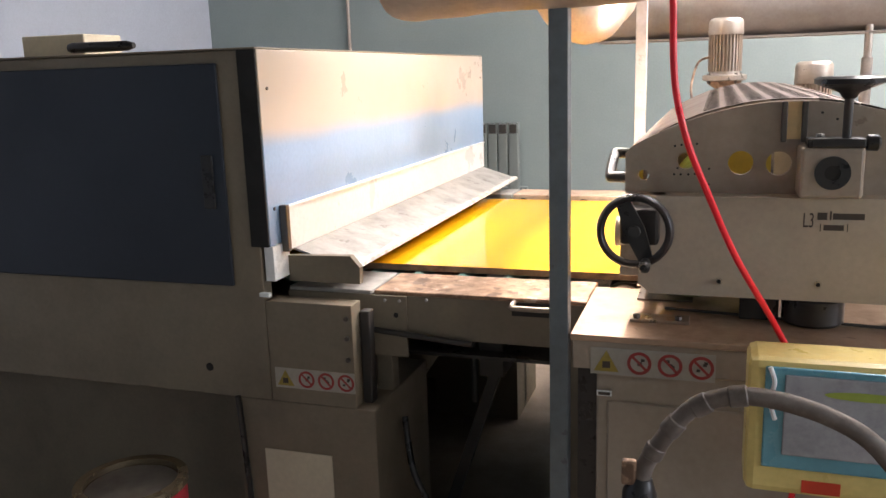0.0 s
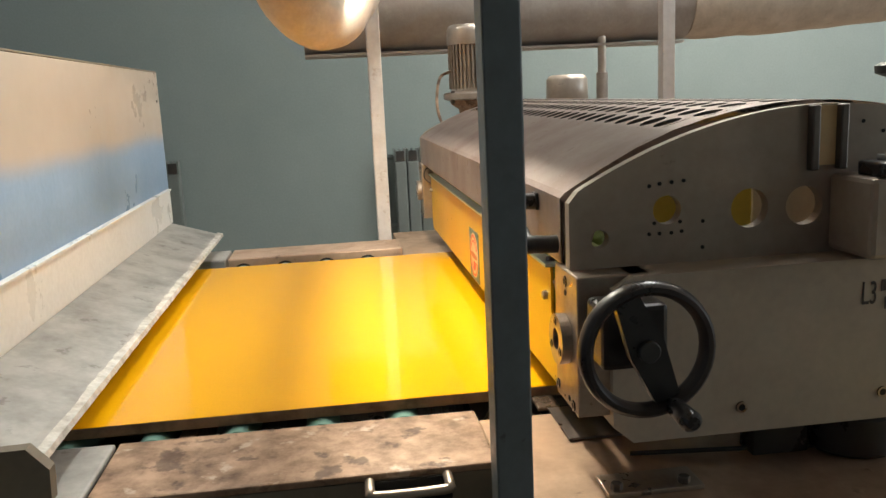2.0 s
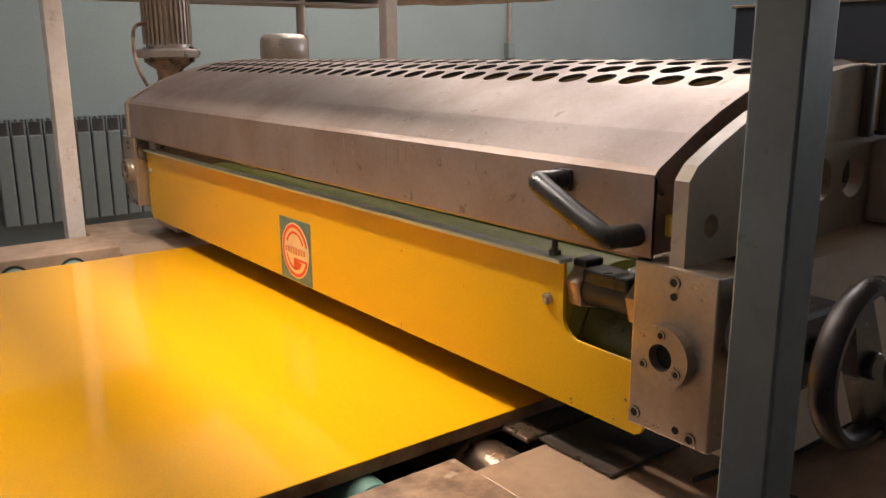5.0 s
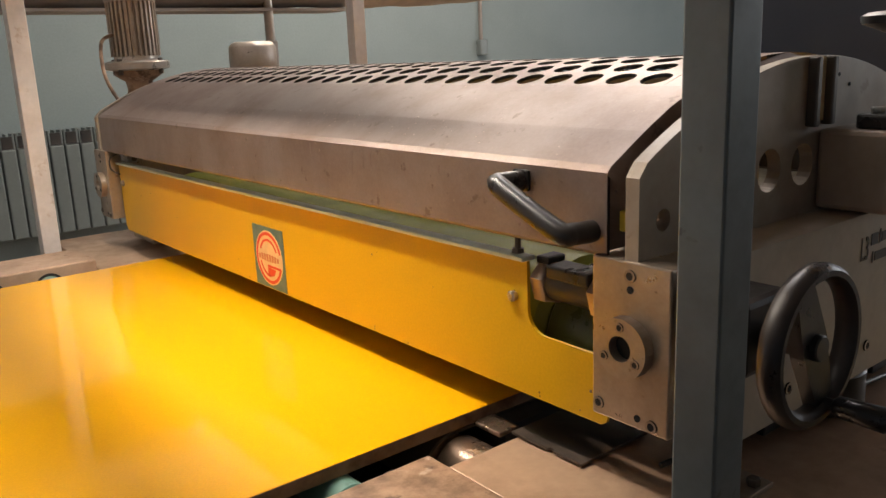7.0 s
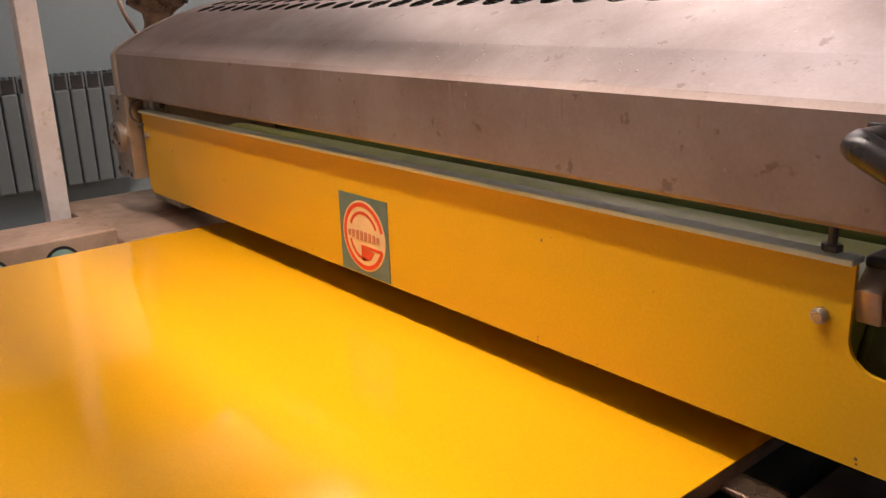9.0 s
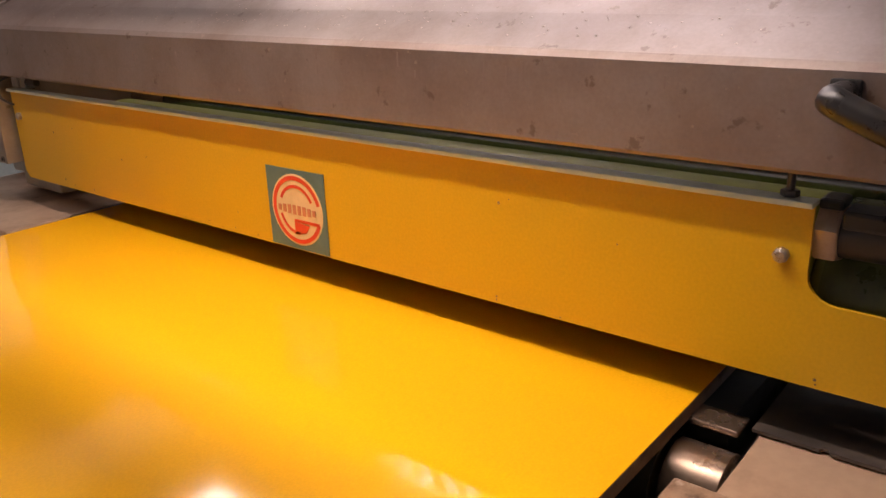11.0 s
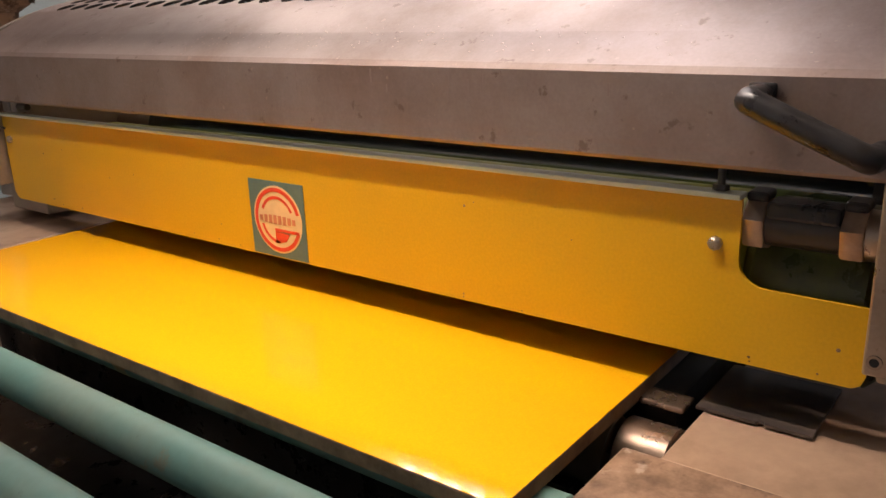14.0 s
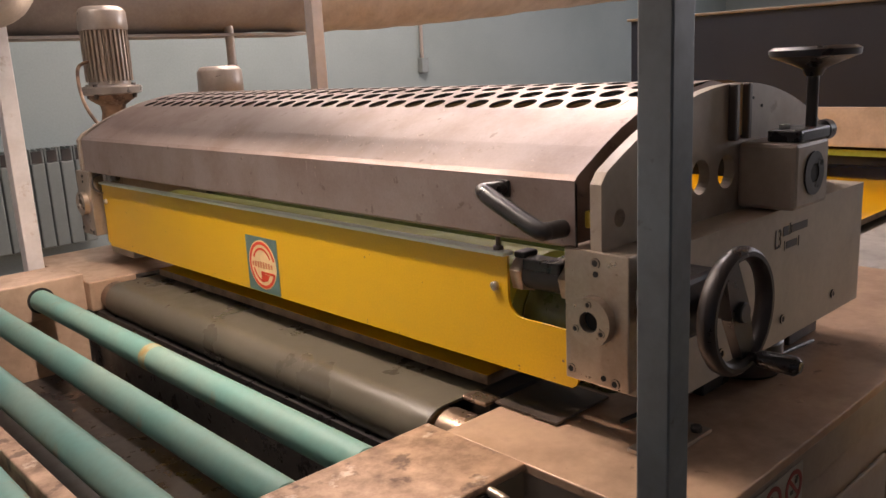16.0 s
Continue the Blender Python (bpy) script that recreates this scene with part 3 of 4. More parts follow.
def coater():
    t = thing("roller_coater", (0.3, 0.7, 0.87), "beige roller coater with yellow front plate and black handwheel", "coating machine")
    # side plates: the near one with holes and a slot
    holes = [(0.015, 1.147, 0.0105), (0.093, 1.175, 0.0165), (0.191, 1.171, 0.0225), (0.257, 1.170, 0.0225)]
    part("side_plate", holed_side(B(), holes, -0.050, -0.035, 1.114), M_plate, t, "grey-beige arched side plate with round holes")
    part("side_plate", holed_side(B(), [], 1.504, 1.519, 1.114), M_plate, t)
    # slot rails at the top of the near plate
    for x in (0.262, 0.296):
        part("slot_rail", box(B(), x - 0.005, x + 0.005, -0.062, -0.050, 1.21, 1.283, 0.002), M_bolt, t)
    # cream plate in place of the brightness seen through the open slot
    part("slot", box(B(), 0.267, 0.291, -0.0525, -0.050, 1.215, 1.282), M_decal_cream, t, "cream plate standing in for the bright view through the slot")
    for gx, gz in ((0.072, 1.203), (0.084, 1.205), (0.098, 1.206), (0.112, 1.207), (0.072, 1.149), (0.084, 1.149), (0.098, 1.149), (0.110, 1.150), (0.135, 1.160), (0.108, 1.161), (0.135, 1.130), (0.325, 1.262), (0.35, 1.25), (0.078, 1.161)):
        screw(t, (gx, -0.0500, gz), 0.0022, (0, -1, 0), M_hole, 0.001)
    # bearing blocks
    for near in (True, False):
        y0, y1 = (-0.089, 0.0) if near else (1.462, 1.545)
        blk = part("bearing_block", box(B(), -0.024, 0.060, y0, y1, 0.955, 1.114, 0.002), M_block, t, "machined steel bearing block with a round flange")
        yc = (y0 + y1) / 2
        bm = B()
        ring_plate(bm, yc + 0.002, 1.034, 0.0125, 0.029, -0.036, -0.0235, axis="x")
        part("flange", bm, M_block, blk)
        part("bore", cyl(B(), (-0.0255, yc + 0.002, 1.034), (-0.0235, yc + 0.002, 1.034), 0.0125, 20), M_hole, blk)
        for k in range(3):
            a = radians(90 + 120 * k)
            screw(blk, (-0.036, yc + 0.002 + 0.0207 * math.cos(a), 1.034 + 0.0207 * math.sin(a)), 0.0046, (-1, 0, 0), M_screw, 0.0012)
        for dy, z in ((0.0, 1.101), (0.036, 0.968), (-0.026, 0.963)):
            screw(blk, (-0.024, yc + dy, z), 0.0062, (-1, 0, 0), M_screw, 0.0015)
        for dy, z in ((0.0, 1.088), (-0.010, 0.966)):
            screw(blk, (-0.024, yc + dy, z), 0.0035, (-1, 0, 0), M_hole, 0.0008)
        if near:
            part("bush", cyl(B(), (0.013, -0.100, 1.064), (0.013, -0.089, 1.064), 0.026, 28), M_tray, blk)
            part("gear_housing", box(B(), -0.018, 0.052, -0.156, -0.101, 1.030, 1.097, 0.006), M_wheel, blk, "small dark gear housing behind the handwheel")
        else:
            part("end_knob", cyl(B(), (0.01, 1.545, 1.045), (0.01, 1.575, 1.045), 0.02, 20), M_block, blk)
    # yellow front plate with a rounded notch at the near end
    zt, zb = 1.083, 0.930
    out = [(1.450, zt), (1.450, zb + 0.012), (1.438, zb), (0.010, zb), (0.003, zb + 0.004), (0.0, zb + 0.012), (0.0, 1.003)]
    for i in range(7):
        a = radians(270 + 90 * i / 6)
        out.append((0.087 + 0.025 * math.cos(a), 1.029 + 0.025 * math.sin(a)))
    out += [(0.112, zt)]
    fp = part("front_plate", prism(B(), out, "x", 0.0, 0.004), M_yellow, t, "worn yellow sheet-metal guard plate")
    part("lip", box(B(), -0.0070, 0.012, 0.112, 1.450, 1.0832, 1.0880, 0.001), M_lip, fp, "pale greenish folded lip")
    # stud with nut
    bm = cyl(B(), (0.008, 0.134, 1.086), (0.008, 0.134, 1.112), 0.0034, 10)
    cyl(bm, (0.008, 0.134, 1.086), (0.008, 0.134, 1.093), 0.0075, 6)
    part("stud", bm, M_bolt, fp)
    for y in (0.133, 1.430):
        part("bolt", revolve(B(), (0.0, y, 1.041), (-1, y, 1.041), [(0, 0.0065), (0.005, 0.0065), (0.007, 0.004)], 8), M_block, fp)
    rnd = random.Random(4)
    for i in range(22):
        y, z = rnd.uniform(0.01, 1.4), rnd.choice((rnd.uniform(0.932, 0.94), rnd.uniform(0.94, 1.07)))
        part("chip", revolve(B(), (0.0, y, z), (-1, y, z), [(0, rnd.uniform(0.0008, 0.002)), (0.0005, 0.0006)], 6), M_mdf, fp)
    # maker's decal: a backing, a cream disc and red ring pieces
    yc, zc = 0.719, 0.984
    dec = part("decal", box(B(), -0.0012, -0.0002, 0.667, 0.773, 0.932, 1.036), M_decal_green, fp, "grey-green square decal with a red ring emblem")
    bm = B()
    ring_plate(bm, yc, zc, 0.0003, 0.0465, -0.0018, -0.0013, axis="x", seg=48)
    part("emblem_disc", bm, M_decal_cream, dec)
    bm = ring_plate(B(), yc, zc, 0.0385, 0.0440, -0.0023, -0.0019, -160, 165, axis="x", seg=60)
    part("emblem_ring", bm, M_decal_red, dec)
    bm = B()
    ring_plate(bm, yc, zc, 0.0285, 0.0325, -0.0023, -0.0019, 25, 155, axis="x", seg=30)
    ring_plate(bm, yc, zc, 0.0285, 0.0325, -0.0023, -0.0019, -95, -15, axis="x", seg=20)
    part("emblem_inner_ring", bm, M_decal_red, dec)
    bm = box(B(), -0.0023, -0.0019, yc - 0.040, yc + 0.006, zc - 0.016, zc - 0.012)
    prism(bm, [(yc + 0.006, zc - 0.016), (yc - 0.022, zc - 0.018), (yc - 0.014, zc - 0.029), (yc + 0.006, zc - 0.033)], "x", -0.0023, -0.0019)
    part("emblem_block", bm, M_decal_red, dec)
    bm = B()
    for k in range(8):
        h = math.sqrt(0.0405 ** 2 - (0.0315 - k * 0.009) ** 2) * 0.22
        box(bm, -0.0026, -0.0020, yc - 0.0343 + k * 0.009, yc - 0.0287 + k * 0.009, zc - h * 0.7, zc + h * 0.7)
    part("emblem_bars", bm, M_decal_bars, dec)
    # lower body: near box, far box
    nb = part("near_body", prism(B(), [(0.012, 0.945), (0.035, 0.925), (0.600, 0.925), (0.600, 1.114), (0.035, 1.114), (0.012, 1.100)], "y", -0.100, -0.004), M_body, t, "beige enamelled lower gear box")
    part("far_body", box(B(), 0.06, 0.600, 1.462, 1.60, 0.880, 1.112, 0.004), M_body, t)
    for x, z in ((0.16, 0.955), (0.33, 0.957), (0.50, 0.955)):
        screw(nb, (x, -0.100, z), 0.0065, (0, -1, 0), M_block, 0.002)
    # printed marks on the near body: the two characters that can be read, bars for the rest
    for txt, x, z, s in (("L3", 0.298, 1.062, 0.036),):
        cu = bpy.data.curves.new("mark", "FONT")
        cu.body, cu.size, cu.extrude = txt, s, 0.0003
        ob = new("mark", cu)
        ob.matrix_world = pose(x, -0.1006, z, 90, 0, 0) @ Matrix.Diagonal((0.55, 1.05, 1, 1))
        bpy.context.view_layer.update()
        me = bpy.data.meshes.new_from_object(ob)
        me.transform(ob.matrix_world)
        bpy.data.objects.remove(ob)
        me.materials.clear()
        me.materials.append(M_ink)
        mk = new("lettering", me)
        mk.parent = nb
        mk.matrix_parent_inverse = Matrix.Translation(parent_origin(nb)).inverted()
    bm = B()
    for x0, x1, z0, z1 in ((0.322, 0.338, 1.076, 1.089), (0.342, 0.345, 1.076, 1.092), (0.347, 0.398, 1.077, 1.088), (0.327, 0.3285, 1.055, 1.069), (0.333, 0.366, 1.057, 1.067), (0.371, 0.3725, 1.055, 1.069)):
        box(bm, x0, x1, -0.1008, -0.1002, z0, z1)
    part("faded_print", bm, M_ink, nb)
    # packing feet under the near body, black to pass for the gap's shade
    for x0, x1, z in ((0.20, 0.27, 0.925), (0.46, 0.56, 0.925)):
        part("mounting_foot", box(B(), x0, x1, -0.055, -0.02, 0.871, z, 0.002), M_black, t)
    part("gear_sump", cyl(B(), (0.33, -0.045, 0.872), (0.33, -0.045, 0.925), 0.055, 24), M_black, t)
    part("sole_plate", box(B(), 0.0, 0.11, -0.118, -0.07, 0.8705, 0.876, 0.001), M_block, t)
    for x in (0.012, 0.09):
        part("sole_bolt", cyl(B(), (x, -0.108, 0.876), (x, -0.108, 0.884), 0.007, 6), M_bolt, t)
    # handwheel
    bm = B()
    R, r, deep = 0.0610, 0.0074, 0.0105
    n, k = 40, 10
    rings = []
    for i in range(n):
        a = 2 * math.pi * i / n
        rings.append([bm.verts.new((0.013 + (R + r * math.cos(b)) * math.cos(a), -0.195 + deep * math.sin(b), 1.064 + (R + r * math.cos(b)) * math.sin(a))) for b in (2 * math.pi * j / k for j in range(k))])
    for i in range(n):
        for j in range(k):
            f = bm.faces.new((rings[i][j], rings[i][(j + 1) % k], rings[(i + 1) % n][(j + 1) % k], rings[(i + 1) % n][j]))
            f.smooth = True
    hw = part("handwheel", bm, M_wheel, t, "black plastic handwheel with a flat spoke and crank grip")
    a = radians(112)
    ux, uz = math.cos(a), math.sin(a)
    px, pz = -uz, ux
    pts = [(0.013 + ux * s * 0.060 + px * w * 0.016, 1.064 + uz * s * 0.060 + pz * w * 0.016) for s, w in ((-1, -0.75), (-1, 0.75), (0, 1.15), (1, 0.75), (1, -0.75), (0, -1.15))]
    part("spoke", prism(B(), pts, "y", -0.199, -0.187), M_black, hw)
    part("hub", cyl(B(), (0.013, -0.205, 1.064), (0.013, -0.120, 1.064), 0.011, 18), M_darkmetal, hw)
    part("axle", cyl(B(), (0.013, -0.190, 1.064), (0.013, -0.088, 1.064), 0.007, 14), M_block, hw)
    gx, gz = 0.013 - ux * 0.058, 1.064 - uz * 0.058
    part("crank_grip", revolve(B(), (gx, -0.198, gz), (gx, -1, gz), [(0, 0.005), (0.008, 0.005), (0.012, 0.009), (0.05, 0.0105), (0.056, 0.006)], 14), M_black, hw)
    # gear block with adjusting knob
    gb = part("adjuster_block", box(B(), 0.286, 0.388, -0.130, -0.050, 1.118, 1.206, 0.006), M_plate, t, "square adjuster casting with a round socket")
    bm = B()
    ring_plate(bm, 0.338, 1.163, 0.013, 0.029, -0.1325, -0.129)
    part("socket_ring", bm, M_black, gb)
    part("socket_bore", cyl(B(), (0.338, -0.1312, 1.163), (0.338, -0.1295, 1.163), 0.0135, 18), M_hole, gb)
    part("clamp", box(B(), 0.296, 0.388, -0.130, -0.085, 1.206, 1.222, 0.003), M_black, gb)
    part("clamp_nut", cyl(B(), (0.318, -0.098, 1.222), (0.318, -0.098, 1.228), 0.007, 6), M_tray, gb)
    part("spindle", cyl(B(), (0.358, -0.116, 1.22), (0.358, -0.116, 1.312), 0.0075, 14), M_darkmetal, gb)
    part("adjusting_knob", revolve(B(), (0.358, -0.116, 1.288), (0.358, -0.116, 2), [(0, 0.010), (0.010, 0.016), (0.022, 0.045), (0.026, 0.056), (0.034, 0.057), (0.038, 0.05)], 30), M_black, gb, "flat black star knob on a spindle")
    part("lock_knob", revolve(B(), (0.385, -0.116, 1.214), (1, -0.116, 1.214), [(0, 0.006), (0.006, 0.014), (0.022, 0.0145), (0.026, 0.010)], 18), M_black, gb)
    # rollers inside
    part("coating_roller", cyl(B(), (0.110, 0.120, 0.977), (0.110, 1.29, 0.977), 0.0885, 56), M_roller_wet, t, "yellow-green wet rubber coating roller")
    part("metering_roller", cyl(B(), (0.252, 0.035, 1.040), (0.252, 1.29, 1.040), 0.064, 48), M_doctor, t, "dark steel metering roller")
    bm = cyl(B(), (0.028, 0.016, 1.058), (0.028, 0.112, 1.058), 0.020, 24)
    sh = part("roller_journal", bm, M_darkmetal, t, "dark clamp collar on the roller shaft")
    for y in (0.024, 0.104):
        bm = cyl(B(), (0.028, y - 0.009, 1.058), (0.028, y + 0.009, 1.058), 0.0265, 6)
        part("hex_collar", bm, M_collar, sh)
        part("collar_cap", box(B(), 0.014, 0.042, y - 0.0095, y + 0.0095, 1.0785, 1.0875, 0.003), M_black, sh)
    part("top_bar", box(B(), 0.008, 0.040, 0.034, 0.094, 1.066, 1.081, 0.003), M_black, sh)
    part("shaft_end", cyl(B(), (0.028, -0.004, 1.058), (0.028, 0.016, 1.058), 0.022, 24), M_block, sh)
    # yellow sheet added for the yellow-lit inside behind the side plate's holes
    part("yellow_hole_backing", prism(B(), [(0.115, 1.112), (0.250, 1.112), (0.250, 1.20), (0.150, 1.20), (0.115, 1.19)], "y", 0.058, 0.062), M_warn, t, "added yellow sheet standing in for the lit interior behind the holes")
    # roller end coloured dark for the shade it lies in
    part("notch_roller_end", cyl(B(), (0.110, 0.002, 0.977), (0.110, 0.1195, 0.977), 0.086, 48), M_shaded_roller, t, "dark olive roller end with the notch's shade in its colour")
    for x, z in ((0.110, 0.977), (0.252, 1.040)):
        part("roller_shaft", cyl(B(), (x, -0.03, z), (x, 1.50, z), 0.018, 20), M_block, t)
    # far hinge and cable
    for y0, y1 in ((1.405, 1.428), (1.436, 1.458)):
        part("hinge", box(B(), 0.008, 0.030, y0, y1, 1.0885, 1.113, 0.003), M_tray, t)
    part("hinge_pin", cyl(B(), (0.012, 1.372, 1.100), (0.012, 1.404, 1.100), 0.006, 12), M_bolt, t)
    # cream sheet added for the pale view through the holes
    part("cream_hole_backing", box(B(), 0.256, 0.370, 0.066, 0.070, 1.112, 1.205, 0.001), M_paper, t, "added cream sheet behind the side plate's holes")
    part("sensor_cable", tube(B(), [(-0.002, 1.44, 1.06), (-0.018, 1.452, 1.075), (-0.014, 1.455, 1.10), (0.01, 1.44, 1.11)], 0.002, 6), M_darkmetal, t)
    # orange insert seen behind the near side plate
    part("orange_cap", box(B(), -0.006, 0.012, -0.024, -0.016, 1.135, 1.155, 0.002), M_warn, t)
    return t


def motor(x, y, z0, z_top, r, cap, label):
    t = thing("gear_motor", (x, y, 1.112), label, "electric motor", "coater gear motors")
    part("gearbox", box(B(), x - 0.045, x + 0.045, y - 0.05, y + 0.06, 0.871, z0 - 0.10, 0.006), M_alu, t)
    part("neck", revolve(B(), (x, y, z0 - 0.10), (x, y, 9), [(0, r * 0.6), (0.03, r * 0.5), (0.05, r * 0.55), (0.066, r * 0.95), (0.078, r * 1.0)], 24), M_rust, t)
    fl = part("flange", revolve(B(), (x, y, z0 - 0.022), (x, y, 9), [(0, r * 1.05), (0.004, r * 1.30), (0.020, r * 1.32), (0.024, r * 1.2), (0.026, r * 0.9), (0.038, r * 0.88)], 32), M_alu, t)
    for k in range(4):
        a = radians(35 + 90 * k)
        part("flange_bolt", cyl(B(), (x + math.cos(a) * r * 1.14, y + math.sin(a) * r * 1.14, z0 - 0.032), (x + math.cos(a) * r * 1.14, y + math.sin(a) * r * 1.14, z0 + 0.008), 0.006, 6), M_bolt, fl)
    zf0, zf1 = z0 + 0.014, z_top - cap
    star = []
    for k in range(30):
        for da, q in ((-0.055, 0.84), (-0.045, 1.0), (0.045, 1.0), (0.055, 0.84)):
            a = 2 * math.pi * k / 30 + da
            star.append((x + math.cos(a) * r * q, y + math.sin(a) * r * q))
    part("finned_body", prism(B(), star, "z", zf0, zf1), M_fins, t, "brownish dusty cooling fins")
    part("fan_cap", revolve(B(), (x, y, zf1), (x, y, 9), [(0, r * 1.0), (0.004, r * 1.04), (cap - 0.015, r * 1.02), (cap - 0.004, r * 0.9), (cap, r * 0.75)], 32), M_alu, t, "silver fan cap")
    part("terminal_box", box(B(), x - 0.03, x + 0.03, y + r - 0.01, y + r + 0.03, zf0 + 0.02, zf0 + 0.075, 0.004), M_alu, t)
    part("cable", tube(B(), [(x - r * 0.9, y - 0.01, zf0 + 0.055), (x - r - 0.035, y - 0.04, zf0 + 0.035), (x - r - 0.055, y - 0.10, zf0 - 0.04), (x - r - 0.05, y - 0.16, zf0 - 0.10), (x - r - 0.03, y - 0.21, zf0 - 0.135)], 0.0045, 8), M_rust, t)
    return t


def pictograms(parent, x0, y, z0, w, h):
    """A safety strip: a warning triangle and three prohibition signs."""
    st = part("safety_strip", box(B(), x0, x0 + w, y - 0.001, y - 0.0002, z0, z0 + h), M_sticker, parent, "worn safety strip with a triangle and three red prohibition rings")
    c = h * 0.5
    zc = z0 + c
    prism_pts = [(x0 + h * 0.12, z0 + h * 0.12), (x0 + h * 1.0, z0 + h * 0.12), (x0 + h * 0.56, z0 + h * 0.9)]
    part("triangle", prism(B(), prism_pts, "y", y - 0.0018, y - 0.0012), M_sign_yellow, st)
    part("triangle_symbol", box(B(), x0 + h * 0.42, x0 + h * 0.70, y - 0.0024, y - 0.002, z0 + h * 0.25, z0 + h * 0.5), M_ink, st)
    for k in range(3):
        cx = x0 + w * (0.40 + 0.245 * k)
        bm = ring_plate(B(), cx, zc, c * 0.62, c * 0.84, y - 0.0018, y - 0.0012)
        a = radians(-45)
        pts = [(cx + math.cos(a) * s * c * 0.7 - math.sin(a) * q * c * 0.09, zc + math.sin(a) * s * c * 0.7 + math.cos(a) * q * c * 0.09) for s, q in ((-1, -1), (1, -1), (1, 1), (-1, 1))]
        prism(bm, pts, "y", y - 0.0019, y - 0.0013)
        part("prohibition_ring", bm, M_sign_red, st)
        rn = random.Random(k)
        bm = B()
        for q in range(3):
            dx, dz = rn.uniform(-0.35, 0.2) * c, rn.uniform(-0.35, 0.3) * c
            box(bm, cx + dx, cx + dx + c * 0.25, y - 0.0016, y - 0.0011, zc + dz, zc + dz + c * 0.2)
        part("symbol", bm, M_ink, st)
    return st


def base_cabinet():
    t = thing("base_cabinet", (0.45, 0.75, 0.0), "brown-grey sheet-metal base cabinet under the coater", "machine base")
    part("body", box(B(), -0.052, 1.00, -0.200, 1.74, 0.10, 0.80, 0.004), M_cabinet, t)
    # black panel added for the shade below the belt's nose
    part("mouth_shade_panel", box(B(), -0.0885, -0.0525, -0.19, 1.73, 0.12, 0.7995), M_black, t)
    part("plinth", box(B(), -0.05, 0.97, -0.16, 1.70, 0.0, 0.10), M_darkmetal, t)
    nt = part("near_top", box(B(), -0.100, 1.02, -0.213, 0.136, 0.857, 0.870, 0.002), M_table, t, "brownish stained steel table top")
    part("front_upper", box(B(), -0.096, 1.0, -0.207, 0.130, 0.801, 0.8565, 0.002), M_cabinet, t)
    part("far_top", box(B(), -0.100, 1.02, 1.345, 1.76, 0.80, 0.870, 0.003), M_table, t)
    part("bed", box(B(), 0.03, 0.98, 0.17, 1.34, 0.80, 0.842), M_darkmetal, t)
    loop = [(0.92, 0.868), (0.92, 0.864)]
    xc, zc, r0, r1 = -0.045, 0.8275, 0.0365, 0.0405
    loop += [(xc + r0 * math.cos(radians(90 + 15 * k)), zc + r0 * math.sin(radians(90 + 15 * k))) for k in range(13)]
    loop += [(0.92, 0.791), (0.92, 0.787)]
    loop += [(xc + r1 * math.cos(radians(270 - 15 * k)), zc + r1 * math.sin(radians(270 - 15 * k))) for k in range(13)]
    belt = part("belt", prism(B(), loop, "y", 0.200, 1.295), M_belt, t, "dark olive-brown rubber infeed belt round a nose drum")
    for p in belt.data.polygons:
        p.use_smooth = len(p.vertices) == 4
    for y0, y1 in ((0.166, 0.198), (1.312, 1.344)):
        part("belt_cheek", box(B(), 0.012, 0.90, y0, y1, 0.842, 0.868), M_darkmetal, t)
    part("bearing_cap", revolve(B(), (-0.038, 0.196, 0.826), (-0.038, -1, 0.826), [(0, 0.036), (0.001, 0.0372), (0.050, 0.0372), (0.0515, 0.0355), (0.0516, 0.012)], 36), M_worn, t, "round worn bearing cap")
    part("cap_clamp", box(B(), -0.012, 0.020, 0.150, 0.196, 0.868, 0.874, 0.002), M_worn, t)
    fl = prism(B(), [(0.0, 0.142), (0.0, 0.086), (0.004, 0.084), (0.004, 0.079), (0.0, 0.077), (0.0, 0.036), (0.112, 0.036), (0.112, 0.142)], "z", 0.8725, 0.8755)
    part("drip_flap", fl, M_flap, t, "thin dark metal drip flap")
    part("rod", cyl(B(), (0.06, -0.02, 0.874), (0.5, -0.075, 0.874), 0.003, 8), M_darkmetal, t)
    # front doors and labels
    for x0, x1 in ((-0.03, 0.46), (0.475, 0.965)):
        d = part("door", box(B(), x0, x1, -0.208, -0.2005, 0.14, 0.74, 0.003), M_cabinet, t)
        part("door_handle", box(B(), x1 - 0.04, x1 - 0.02, -0.222, -0.208, 0.45, 0.56, 0.003), M_black, d)
    pictograms(t, -0.062, -0.2085, 0.794, 0.222, 0.052)
    tg = part("tag", box(B(), -0.050, -0.022, -0.2125, -0.2085, 0.752, 0.762), M_white, t, "small white-edged tag")
    part("tag_field", box(B(), -0.047, -0.025, -0.2135, -0.2126, 0.754, 0.760), M_ink, tg)
    part("grey_bag", box(B(), -0.096, -0.088, 0.02, 0.14, 0.75, 0.80, 0.003), M_blue, t)
    return t


# ---- roller conveyor ----
ROLL_X = [-0.200, -0.315, -0.430, -0.545, -0.660, -0.775, -0.890, -1.005]
ROLL_R, ROLL_Z = 0.0245, 0.8465
ROLLERS = []


